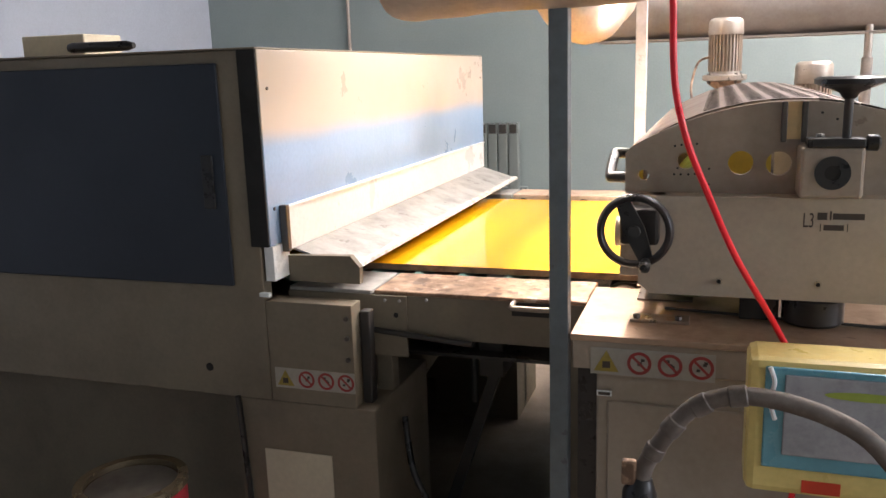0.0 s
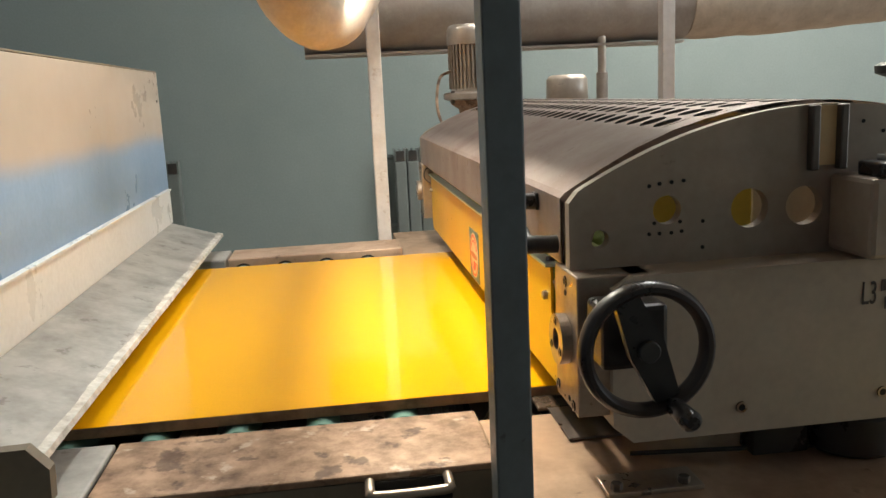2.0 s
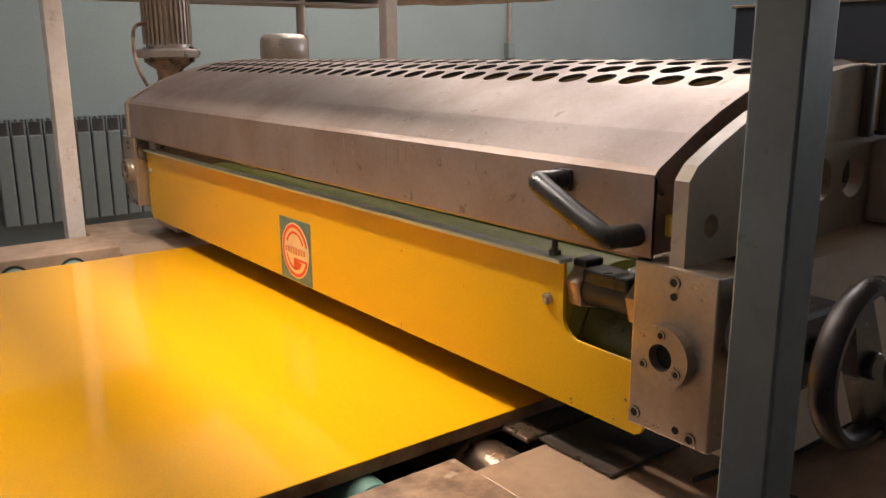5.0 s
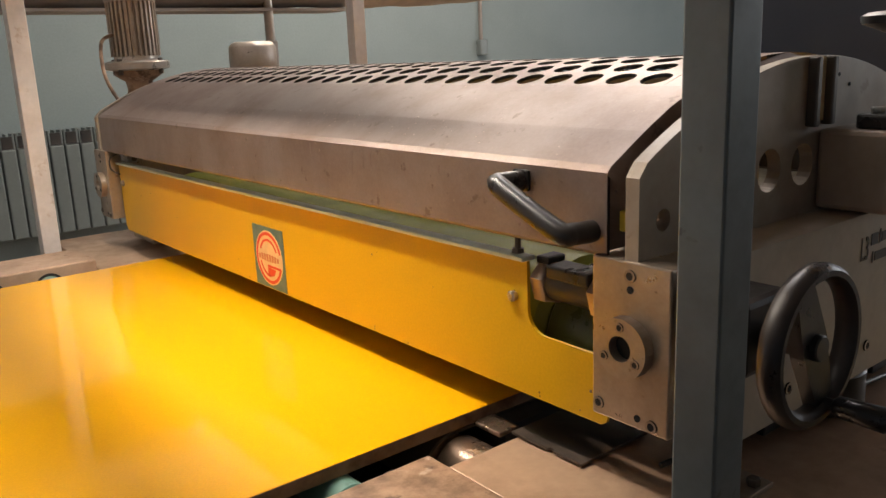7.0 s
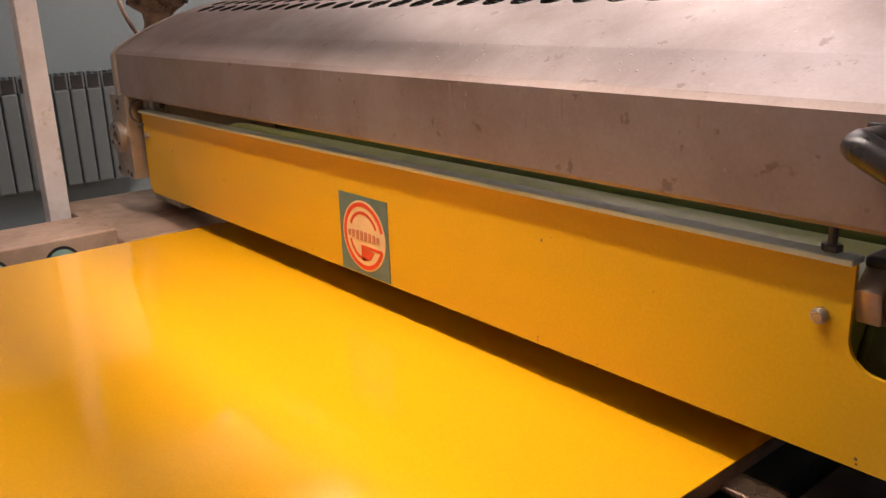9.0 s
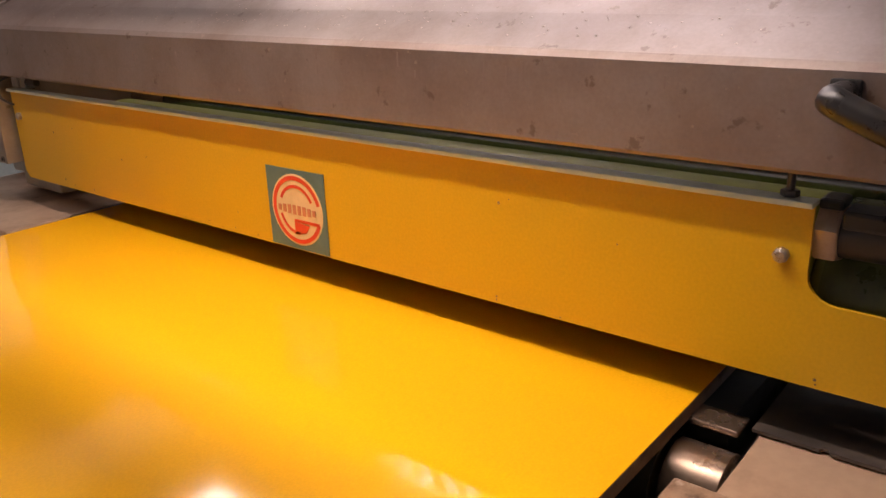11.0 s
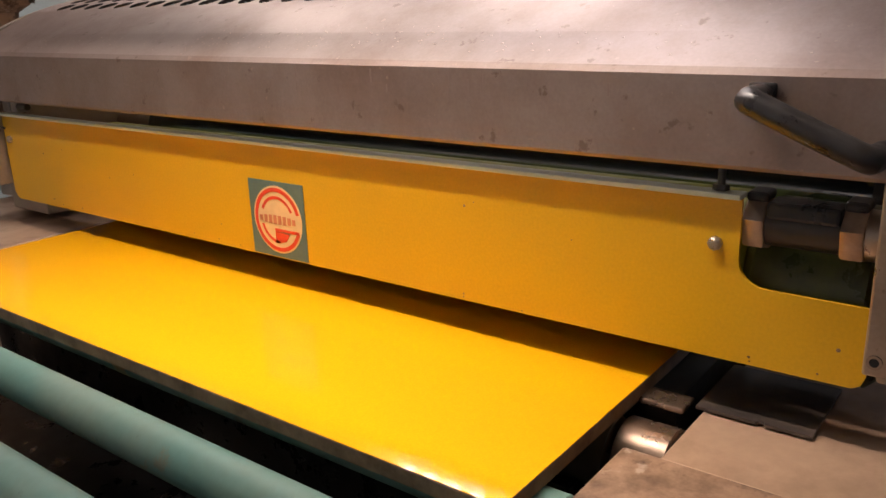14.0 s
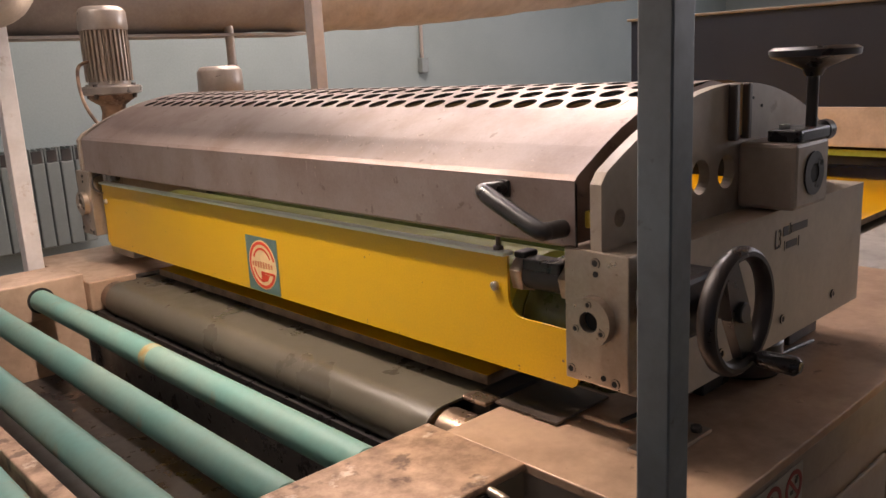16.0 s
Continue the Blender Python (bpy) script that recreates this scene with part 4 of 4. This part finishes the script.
def conveyor():
    t = thing("roller_conveyor", (-0.35, 0.75, 0.0), "roller conveyor with rusty side rails and green sleeved rollers", "conveyor")
    o = Vector((-0.35, 0.75, 0.0))
    nr = part("near_rail", box(B(), -0.585, -0.100, 0.0, 0.170, 0.862, 0.872, 0.003), M_rust, t, "rusty stained rail cap")
    part("rail_front", box(B(), -0.585, -0.105, 0.0, 0.006, 0.765, 0.862), M_oven, nr)
    part("rail_inner", box(B(), -0.585, -0.105, 0.163, 0.170, 0.765, 0.862), M_oven, nr)
    part("rail_end", box(B(), -0.1055, -0.1005, 0.006, 0.163, 0.765, 0.862), M_rust, nr)
    lr = part("near_rail_plate", box(B(), -0.80, -0.590, -0.005, 0.170, 0.862, 0.872, 0.003), M_tray, t)
    part("side_plate", box(B(), -0.80, -0.505, -0.008, -0.001, 0.72, 0.862), M_oven, lr)
    for x, z in ((-0.555, 0.852), (-0.52, 0.852), (-0.455, 0.858), (-0.16, 0.858)):
        part("screw", cyl(B(), (x, -0.008, z), (x, -0.013, z), 0.0035, 8), M_tray, nr)
    part("plate_hole", cyl(B(), (-0.53, -0.0085, 0.818), (-0.53, -0.0095, 0.818), 0.006, 12), M_hole, lr)
    # far rail with roller seats
    fr = part("far_rail", box(B(), -0.585, -0.100, 1.372, 1.520, 0.800, 0.890, 0.004), M_rail, t, "beige painted far rail with round roller seats")
    part("far_rail_end", box(B(), -0.80, -0.592, 1.372, 1.520, 0.800, 0.890, 0.004), M_tray, t)
    for x in ROLL_X[:4]:
        part("roller_seat", cyl(B(), (x, 1.3705, ROLL_Z), (x, 1.3735, ROLL_Z), 0.030, 24), M_hole, fr)
    part("far_side_sheet", box(B(), -0.60, -0.105, 1.385, 1.392, 0.35, 0.80), M_rail, t)
    # rollers
    for x in ROLL_X:
        ob = new("roller", mesh_of("roller", revolve(B(), (0, -0.60, 0), (0, 1, 0), [(0, 0.010), (0.012, 0.010), (0.012, ROLL_R - 0.002), (0.014, ROLL_R), (1.218, ROLL_R), (1.22, ROLL_R - 0.002), (1.22, 0.010), (1.24, 0.010)], 32), M_green))
        ob.parent = t
        ob.location = Vector((x, 0.76, ROLL_Z)) - o
        tagged(ob, "green sleeved conveyor roller, scuffed")
        if x == ROLL_X[0]:
            bm = B()
            revolve(bm, (0, 0.005, 0), (0, 1, 0), [(0, ROLL_R + 0.0002), (0.026, ROLL_R + 0.0002)], 32)
            st = new("stain_ring", mesh_of("stain_ring", bm, M_stain))
            st.parent = ob
        ROLLERS.append((ob, Vector((x, 0.76, ROLL_Z)) - o, ROLL_R))
    # dark belt drum at the coater's mouth
    ob = new("belt_drum", mesh_of("belt_drum", revolve(B(), (0, -0.56, 0), (0, 1, 0), [(0, 0.02), (0.004, 0.034), (0.006, 0.036), (1.134, 0.036), (1.136, 0.034), (1.14, 0.02)], 48), M_worn))
    ob.parent = t
    ob.location = Vector((-0.045, 0.76, 0.8275)) - o
    tagged(ob, "worn steel drum inside the belt's nose")
    ROLLERS.append((ob, Vector((-0.045, 0.76, 0.8275)) - o, 0.041))
    # handle on the near rail
    bm = tube(B(), [(-0.257, 0.0, 0.862), (-0.257, -0.022, 0.860), (-0.250, -0.026, 0.856), (-0.170, -0.026, 0.856), (-0.163, -0.022, 0.860), (-0.163, 0.0, 0.862)], 0.006, 10, 4)
    part("pull_handle", bm, M_block, nr, "worn metal pull handle")
    # flat black plate in place of the shade in the grip opening
    part("handle_recess", box(B(), -0.262, -0.158, -0.003, 0.0, 0.832, 0.862), M_hole, nr)
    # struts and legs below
    # black sheet added for the darkness between and under the rollers
    part("shade_sheet", box(B(), -0.585, -0.12, 0.175, 1.368, 0.66, 0.668), M_black, t, "black sheet standing in for the shade under the rollers")
    part("cross_bar", box(B(), -0.512, -0.488, 0.175, 1.370, 0.80, 0.864, 0.002), M_rust, t)
    part("cross_beam", box(B(), -0.40, -0.34, 0.22, 1.30, 0.60, 0.70), M_darkmetal, t)
    part("brace", prism(B(), [(-0.66, 0.50), (-0.62, 0.50), (-0.47, 0.70), (-0.51, 0.70)], "y", 0.26, 0.29), M_oven, t)
    part("brace", prism(B(), [(-0.56, 0.10), (-0.53, 0.10), (-0.36, 0.60), (-0.39, 0.60)], "y", 0.30, 0.33), M_darkmetal, t)
    part("tie_rod", cyl(B(), (-0.60, -0.012, 0.782), (-0.35, -0.012, 0.762), 0.007, 10), M_darkmetal, t)
    part("hanger", cyl(B(), (-0.42, 0.24, 0.52), (-0.42, 0.24, 0.765), 0.008, 10), M_darkmetal, t)
    for x in (-0.13, -0.58):
        for y in (0.05, 1.44):
            part("leg", box(B(), x - 0.02, x + 0.02, y - 0.02, y + 0.02, 0.0, 0.80, 0.003), M_oven, t)
    part("stretcher", box(B(), -0.56, -0.15, 0.04, 0.06, 0.10, 0.14), M_darkmetal, t)
    return t


# ---- drying tunnels ----
def oven_in():
    t = thing("drying_tunnel", (-2.0, 0.8, 0.0), "grey drying tunnel with navy doors and a pale blue end panel", "drying oven", "drying tunnels")
    X = -0.787
    part("top_housing", box(B(), -3.4, X - 0.022, -0.085, 1.70, 1.10, 1.412, 0.003), M_oven, t)
    part("back_wall", box(B(), -3.4, X - 0.022, 1.66, 1.70, 0.0, 1.098), M_oven, t)
    part("front_panel", box(B(), -3.4, X - 0.026, -0.097, -0.06, 0.62, 1.414, 0.003), M_oven, t, "grey-brown enamelled front sheet")
    part("top_sheet", box(B(), -3.4, X, -0.104, 1.70, 1.4145, 1.4185, 0.001), M_oven, t)
    part("corner_strip", box(B(), X - 0.046, X - 0.002, -0.102, -0.097, 0.985, 1.4140), M_hole, t, "black corner strip")
    ep = part("end_panel", box(B(), X - 0.02, X, -0.096, 1.70, 0.985, 1.414, 0.002), M_panel, t, "pale blue end panel with warm upper light in its colour")
    for y, z in ((-0.065, 1.331), (-0.070, 1.067), (1.66, 1.33)):
        part("screw", cyl(B(), (X, y, z), (X + 0.003, y, z), 0.004, 10), M_bolt, ep)
    part("corner_leg", box(B(), X - 0.02, X + 0.004, -0.094, -0.02, 0.905, 0.9845, 0.002), M_white, t)
    part("floor_hook", box(B(), X - 0.03, X - 0.005, -0.112, -0.099, 0.872, 0.882, 0.002), M_white, t)
    sp = part("white_strip", box(B(), X + 0.002, X + 0.012, -0.040, 1.655, 0.965, 1.062, 0.002), M_white, t, "white enamelled sliding strip")
    part("strip_edge", box(B(), X + 0.002, X + 0.016, -0.040, 1.655, 1.0622, 1.068, 0.001), M_white, sp)
    part("strip_bracket", box(B(), X + 0.002, X + 0.020, -0.052, -0.036, 0.965, 1.072, 0.002), M_bolt, sp)
    bm = prism(B(), [(X + 0.003, 0.962), (X + 0.006, 0.966), (-0.655, 0.926), (-0.632, 0.921), (-0.632, 0.916), (-0.655, 0.921)], "y", -0.005, 1.640)
    part("outlet_flap", bm, M_tray, t, "dusty steel outlet flap")
    bm = B()
    prev = None
    for i in range(90):
        y = 0.0 + 1.64 * i / 89
        w = 0.010 + 0.007 * noise.noise((y * 9, 3, 1)) + 0.004 * noise.noise((y * 40, 1, 5))
        h = 0.0025 + 0.0015 * noise.noise((y * 25, 7, 2))
        ring = [bm.verts.new(c) for c in ((-0.632 - w, y, 0.9235 + h + w * 0.1), (-0.6300, y, 0.9215 + h), (-0.6275 + 0.002 * noise.noise((y * 30, 4, 4)), y, 0.916), (-0.632, y, 0.913), (-0.632 - w, y, 0.920))]
        if prev:
            for k in range(5):
                bm.faces.new((prev[k], prev[(k + 1) % 5], ring[(k + 1) % 5], ring[k]))
        else:
            bm.faces.new(ring)
        prev = ring
    bm.faces.new(prev[::-1])
    part("flap_edge", bm, M_crust, t, "crusted white paint along the flap's edge")
    gp = prism(B(), [(-0.782, 0.892), (-0.606, 0.892), (-0.604, 0.930), (-0.626, 0.956), (-0.782, 0.952)], "y", -0.030, -0.012)
    part("side_guide", gp, M_oven, t, "grey bent side guide")
    # lower body
    part("lower_body", box(B(), -0.812, -0.600, -0.0965, -0.045, 0.62, 0.860, 0.002), M_oven, t, "grimy bracket sheet under the outlet")
    part("lower_deck", box(B(), -3.4, -0.812, -0.044, 1.658, 0.62, 0.80), M_oven, t)
    for x in (-0.55 - 0.36, -3.35):
        part("foot", box(B(), x, x + 0.355, -0.096, 0.25, 0.0, 0.6195, 0.003), M_oven, t)
    part("rear_foot", box(B(), -0.9, -0.56, 1.30, 1.65, 0.0, 0.6195), M_oven, t)
    part("shaded_skirt", box(B(), -3.0, -0.93, 0.20, 0.24, 0.0, 0.6195), M_oven, t)
    for z in (0.735, 0.785, 0.83):
        part("bracket_bolt", cyl(B(), (-0.612, -0.0965, z), (-0.612, -0.104, z), 0.0055, 8), M_bolt, t)
    part("bracket_bar", box(B(), -0.598, -0.575, -0.060, -0.030, 0.62, 0.838, 0.003), M_darkmetal, t, "dark clamp bar beside the outlet")
    part("floor_cable", tube(B(), [(-0.53, 0.02, 0.56), (-0.50, -0.02, 0.45), (-0.455, -0.03, 0.36), (-0.44, -0.02, 0.27), (-0.48, 0.0, 0.22), (-0.54, 0.03, 0.21)], 0.008, 10), M_black, t)
    # navy doors
    for x0, x1 in ((-1.72, -0.885), (-2.60, -1.76)):
        d = part("door", box(B(), x0, x1, -0.106, -0.0975, 0.892, 1.388, 0.003), M_navy, t, "navy blue enamelled door")
        part("door_grip", box(B(), x1 - 0.055, x1 - 0.025, -0.112, -0.106, 1.07, 1.19, 0.003), M_black, d)
    pictograms(t, -0.800, -0.0965, 0.655, 0.200, 0.048)
    part("paper_sheet", box(B(), -0.842, -0.668, -0.0985, -0.0965, 0.20, 0.497), M_paper, t, "cream paper sheet taped on the foot")
    part("hole_cover", cyl(B(), (-0.975, -0.092, 0.688), (-0.975, -0.098, 0.688), 0.010, 14), M_hole, t)
    part("power_cable", tube(B(), [(-0.90, -0.104, 0.625), (-0.892, -0.106, 0.50), (-0.885, -0.106, 0.30), (-0.89, -0.106, 0.01)], 0.007, 8), M_black, t)
    part("bolt", cyl(B(), (-0.655, -0.012, 0.838), (-0.655, -0.055, 0.838), 0.007, 10), M_bolt, t)
    # gas line box on the roof
    jb = part("roof_box", box(B(), -1.56, -1.365, 0.06, 0.20, 1.419, 1.476, 0.004), M_paper, t, "beige junction box")
    part("roof_grip", revolve(B(), (-1.375, 0.02, 1.440), (0, 0.02, 1.437), [(0, 0.010), (0.01, 0.013), (0.17, 0.012), (0.19, 0.007)], 14), M_black, jb)
    return t


def oven_out():
    t = thing("drying_tunnel", (3.2, 0.6, 0.0), "second drying tunnel with a blue-grey inlet panel beyond the coater", "drying oven", "drying tunnels")
    X = 2.08
    ip = part("inlet_panel", box(B(), X, X + 0.02, -0.10, 1.33, 1.125, 1.452, 0.002), M_navy, t, "dark blue inlet panel")
    part("roof_edge", box(B(), X - 0.008, 5.0, -0.11, 1.345, 1.4525, 1.462, 0.002), M_oven, t)
    part("cream_strip", box(B(), X - 0.012, X + 0.02, -0.10, 1.33, 0.995, 1.1245, 0.002), M_canvas, t, "cream inlet strip")
    # black strip standing in for the darkness of the inlet slot
    part("dark_inlet_slot", box(B(), X + 0.001, X + 0.015, -0.08, 1.31, 0.935, 0.9945, 0.001), M_hole, t)
    part("green_strip", box(B(), X - 0.004, X + 0.0005, -0.08, 1.31, 0.965, 0.985), M_green_line, t)
    part("housing", box(B(), X + 0.021, 5.0, -0.09, 1.32, 1.0, 1.4515), M_navy, t)
    part("side", box(B(), X, 5.0, -0.10, -0.06, 0.0, 0.994), M_oven, t)
    part("side", box(B(), X, 5.0, 1.29, 1.33, 0.0, 0.994), M_oven, t)
    return t


def outfeed():
    t = thing("outfeed_table", (1.5, 0.7, 0.0), "pale steel outfeed table between the coater and the second tunnel", "conveyor table")
    part("near_rail", box(B(), 1.03, 2.06, -0.12, 0.165, 0.80, 0.868, 0.003), M_tray, t)
    part("far_rail", box(B(), 1.03, 2.06, 1.345, 1.50, 0.80, 0.868, 0.003), M_tray, t)
    part("bed", box(B(), 1.03, 2.06, 0.165, 1.345, 0.80, 0.862), M_belt, t)
    for x in (1.10, 1.98):
        for y in (-0.08, 1.44):
            part("leg", box(B(), x - 0.025, x + 0.025, y - 0.025, y + 0.025, 0.0, 0.80), M_oven, t)
    part("crank", tube(B(), [(1.03, -0.13, 0.845), (1.06, -0.16, 0.83), (1.10, -0.165, 0.83)], 0.012, 10), M_black, t)
    return t


# ---- posts and ducts ----
def post(name, x, y, s, z1, mat, label):
    bm = box(B(), x - s, x + s, y - s, y + s, 0.012, z1, 0.002)
    t = thing(name, (x, y, 0.0), label, "steel post", "duct frame posts")
    part("upright", bm, mat, t)
    part("foot_plate", box(B(), x - s * 2.2, x + s * 2.2, y - s * 2.2, y + s * 2.2, 0.0, 0.012), mat, t)
    return t


def ducts():
    bm = tube(B(), [(-0.40, -0.20, 1.585), (-0.385, -0.20, 1.585), (0.2, -0.20, 1.61), (0.9, -0.20, 1.66), (2.2, -0.20, 1.75)], 0.14, 28, 10, [0.06, 0.12, 0.138, 0.14, 0.14, 0.142, 0.14, 0.14, 0.14], 0.05)
    solid("canvas_duct", bm, M_canvas, "stained cream canvas air duct lying over the front post", "air duct", "air ducts")
    bm = tube(B(), [(-0.44, 1.00, 3.45), (-0.42, 1.02, 2.0), (-0.37, 1.08, 1.64), (-0.30, 1.15, 1.522), (-0.23, 1.24, 1.56), (-0.20, 1.32, 1.80), (-0.20, 1.34, 3.45)], 0.085, 26, 10, None, 0.05)
    solid("canvas_elbow", bm, M_canvas, "sagging cream canvas duct loop hanging over the conveyor", "air duct", "air ducts")
    t = thing("rear_duct", (0.4, 2.05, 1.45), "grime-stained grey cloth duct over the rear posts", "air duct", "air ducts")
    part("sleeve", tube(B(), [(-0.35, 2.06, 1.60), (0.3, 2.06, 1.60), (1.02, 2.06, 1.605)], 0.135, 28, 10, None, 0.05), M_duct, t)
    part("light_sleeve", tube(B(), [(1.02, 2.06, 1.61), (1.5, 2.06, 1.625), (2.6, 2.06, 1.71), (3.6, 2.06, 1.80)], 0.14, 28, 10, None, 0.06), M_canvas, t, "cleaner cream sleeve")
    part("tray", box(B(), -0.35, 1.0, 1.98, 2.14, 1.455, 1.464), M_duct, t)
    for x in (-0.13, 0.78):
        part("arm", box(B(), x - 0.015, x + 0.015, 1.63, 2.10, 1.735, 1.765), M_post_white, t)
    t = thing("drop_pipe", (0.70, 2.0, 1.36), "thin grey pipe hanging below the rear duct", "pipe")
    part("pipe", cyl(B(), (0.70, 2.0, 1.36), (0.70, 2.0, 1.50), 0.015, 14), M_alu, t)
    part("socket", cyl(B(), (0.70, 2.0, 0.0), (0.70, 2.0, 1.362), 0.021, 14), M_duct, t)
    # unseen tube fittings over the conveyor, hung from the ceiling, skirts added to shape light
    for x, y, dl, left, dr, right in ((-0.20, 0.61, -0.021, 1.568, 0.035, 1.598), (-0.55, 0.57, -0.034, 1.722, 0.024, 1.575)):
        t = thing("conveyor_lamp", (x, y, 1.72), "unseen slim black tube fitting assumed over the conveyor", "lamp", "conveyor lamps")
        part("housing", box(B(), x - 0.034, x + 0.045, y - 0.51, y + 0.51, 1.73, 1.75, 0.003), M_black, t)
        part("cutoff_skirt", box(B(), x + dl, x + dl + 0.004, y - 0.51, y + 0.51, left, 1.73), M_hole, t)
        part("cutoff_skirt", box(B(), x + dr, x + dr + 0.004, y - 0.51, y + 0.51, right, 1.73), M_hole, t)
        part("tube", cyl(B(), (x, y - 0.48, 1.714), (x, y + 0.48, 1.714), 0.008, 12), M_tube, t)
        for dy in (-0.25, 0.35):
            part("hanger", cyl(B(), (x, y + dy, 1.75), (x, y + dy, 3.5), 0.004, 6), M_bolt, t)


# ---- control pendant and small things ----
def control_panel():
    t = thing("control_panel", (0.42, -0.36, 0.0), "film-wrapped control panel in a yellow case with teal screen frame", "control panel")
    c = part("case", box(B(), 0.206, 0.620, -0.400, -0.300, 0.690, 0.912, 0.014), M_foam, t, "yellow padded case")
    f = part("screen_frame", box(B(), 0.230, 0.605, -0.406, -0.399, 0.738, 0.902, 0.003), M_teal, c)
    part("screen", box(B(), 0.258, 0.592, -0.409, -0.4055, 0.762, 0.892, 0.002), M_screen, f, "grey dusty display under film")
    bm = B()
    ring_plate(bm, 0.38, 0.868, 0.0004, 0.03, -0.4102, -0.4092)
    for v in bm.verts:
        v.co.z = 0.866 + (v.co.z - 0.868) * 0.22
        v.co.x = 0.37 + (v.co.x - 0.38) * 1.9
    part("screen_trace", bm, M_green_line, f)
    part("film_crease", tube(B(), [(0.236, -0.409, 0.903), (0.243, -0.411, 0.880), (0.238, -0.410, 0.85), (0.246, -0.411, 0.82)], 0.0035, 8), M_white, f)
    part("stand", box(B(), 0.39, 0.45, -0.36, -0.31, 0.012, 0.690, 0.003), M_oven, t)
    part("stand_foot", box(B(), 0.28, 0.56, -0.46, -0.24, 0.0, 0.012), M_darkmetal, t)
    part("red_label", box(B(), 0.29, 0.345, -0.402, -0.400, 0.700, 0.720), M_decal_red, c)
    # thick hose bowing in front of the panel
    bm = tube(B(), [(0.040, -0.50, 0.0), (0.045, -0.50, 0.62), (0.056, -0.50, 0.74), (0.078, -0.50, 0.795), (0.13, -0.50, 0.865), (0.206, -0.50, 0.889), (0.31, -0.50, 0.868), (0.385, -0.50, 0.815), (0.44, -0.50, 0.70), (0.46, -0.50, 0.3), (0.46, -0.50, 0.0)], 0.0135, 14, 8)
    h = solid("hose", bm, M_hose, "dusty grey armoured hose bowing before the panel", "hose")
    part("gland", revolve(B(), (0.043, -0.50, 0.62), (0.058, -0.50, 0.745), [(0, 0.030), (0.03, 0.033), (0.06, 0.029), (0.065, 0.024), (0.10, 0.026), (0.115, 0.020), (0.126, 0.015)], 18), M_black, h, "bulky black cable gland")
    for a, b in (((0.070, 0.779), (0.079, 0.799)), ((0.093, 0.821), (0.108, 0.842)), ((0.128, 0.862), (0.150, 0.876)), ((0.176, 0.885), (0.202, 0.890))):
        part("tape_wrap", cyl(B(), (a[0], -0.50, a[1]), (b[0], -0.50, b[1]), 0.0158, 16, 0.002), M_hose, h)
    part("rusty_clip", box(B(), 0.028, 0.05, -0.515, -0.50, 0.735, 0.775, 0.004), M_rust, h)
    # red cable from above down behind the panel
    bm = tube(B(), [(0.09, -0.45, 3.48), (0.085, -0.45, 2.2), (0.082, -0.45, 1.55), (0.083, -0.45, 1.42), (0.088, -0.45, 1.325), (0.107, -0.45, 1.245), (0.140, -0.42, 1.160), (0.182, -0.37, 1.060), (0.252, -0.285, 0.925), (0.290, -0.275, 0.84), (0.30, -0.275, 0.72), (0.285, -0.28, 0.55), (0.27, -0.28, 0.01)], 0.0052, 12, 8)
    solid("red_cable", bm, M_red, "bright red cable hanging down to the control panel", "cable")


def can():
    x, y, r = -1.02, -0.35, 0.115
    t = thing("paint_can", (x, y, 0.0), "open red paint can with a stained tin rim", "paint can")
    part("shell", revolve(B(), (x, y, 0.0), (x, y, 9), [(0, r - 0.004), (0.005, r - 0.002), (0.505, r - 0.002)], 36), M_canred, t)
    bm = ring_plate(B(), x, y, r - 0.018, r + 0.002, 0.505, 0.521, axis="z", seg=40)
    part("rim", bm, M_can, t)
    part("paint", cyl(B(), (x, y, 0.495), (x, y, 0.5065), r - 0.018, 32), M_grime, t, "dark leftover paint")


# ---- painted board ----
def board():
    t = thing("painted_board", (0.0, 0.7325, 0.872), "long board wet with glossy yellow lacquer on the rollers", "board")
    ob = part("core", box(B(), 0.0, 2.75, 0.195, 1.270, 0.872, 0.8872, 0.0006), M_mdf, t, "brown fibreboard core")
    part("lacquer", box(B(), 0.0004, 2.7496, 0.1954, 1.2696, 0.8874, 0.8880), M_sheet, t, "wet glossy yellow lacquer coat")
    return t


room()
radiator(-1.765, 8, "grey sectional radiator below the wall conduit")
radiator(0.074, 11, "grey sectional radiator behind the coater")
coater()
hood()
motor(0.168, 1.732, 1.312, 1.524, 0.062, 0.062, "tall finned gear motor with a silver cap")
motor(0.480, 1.690, 1.125, 1.354, 0.064, 0.080, "lower finned gear motor with a silver cap")
base_cabinet()
conveyor()
oven_in()
oven_out()
outfeed()
post("front_post", -0.122, -0.1925, 0.0175, 1.475, M_post, "dark grey square steel post before the coater")
post("rear_post", -0.135, 1.615, 0.020, 1.735, M_post_white, "white square steel post behind the conveyor")
post("rear_post", 0.782, 1.615, 0.020, 1.735, M_post_white, "white square steel post behind the coater")
ducts()
control_panel()
can()
BOARD = board()


def motions():
    walk(BOARD, [(t, pose(-2.352 + 0.1495 * t, 0.7325, 0.872)) for t in (0.0, 4.0, 8.0, 12.0, 14.0, 16.0)])
    for ob, at, r in ROLLERS:
        step = 0.2
        walk(ob, [(i * step, pose(at.x, at.y, at.z, 0, math.degrees(0.1495 * i * step / r), 0)) for i in range(81)])


motions()
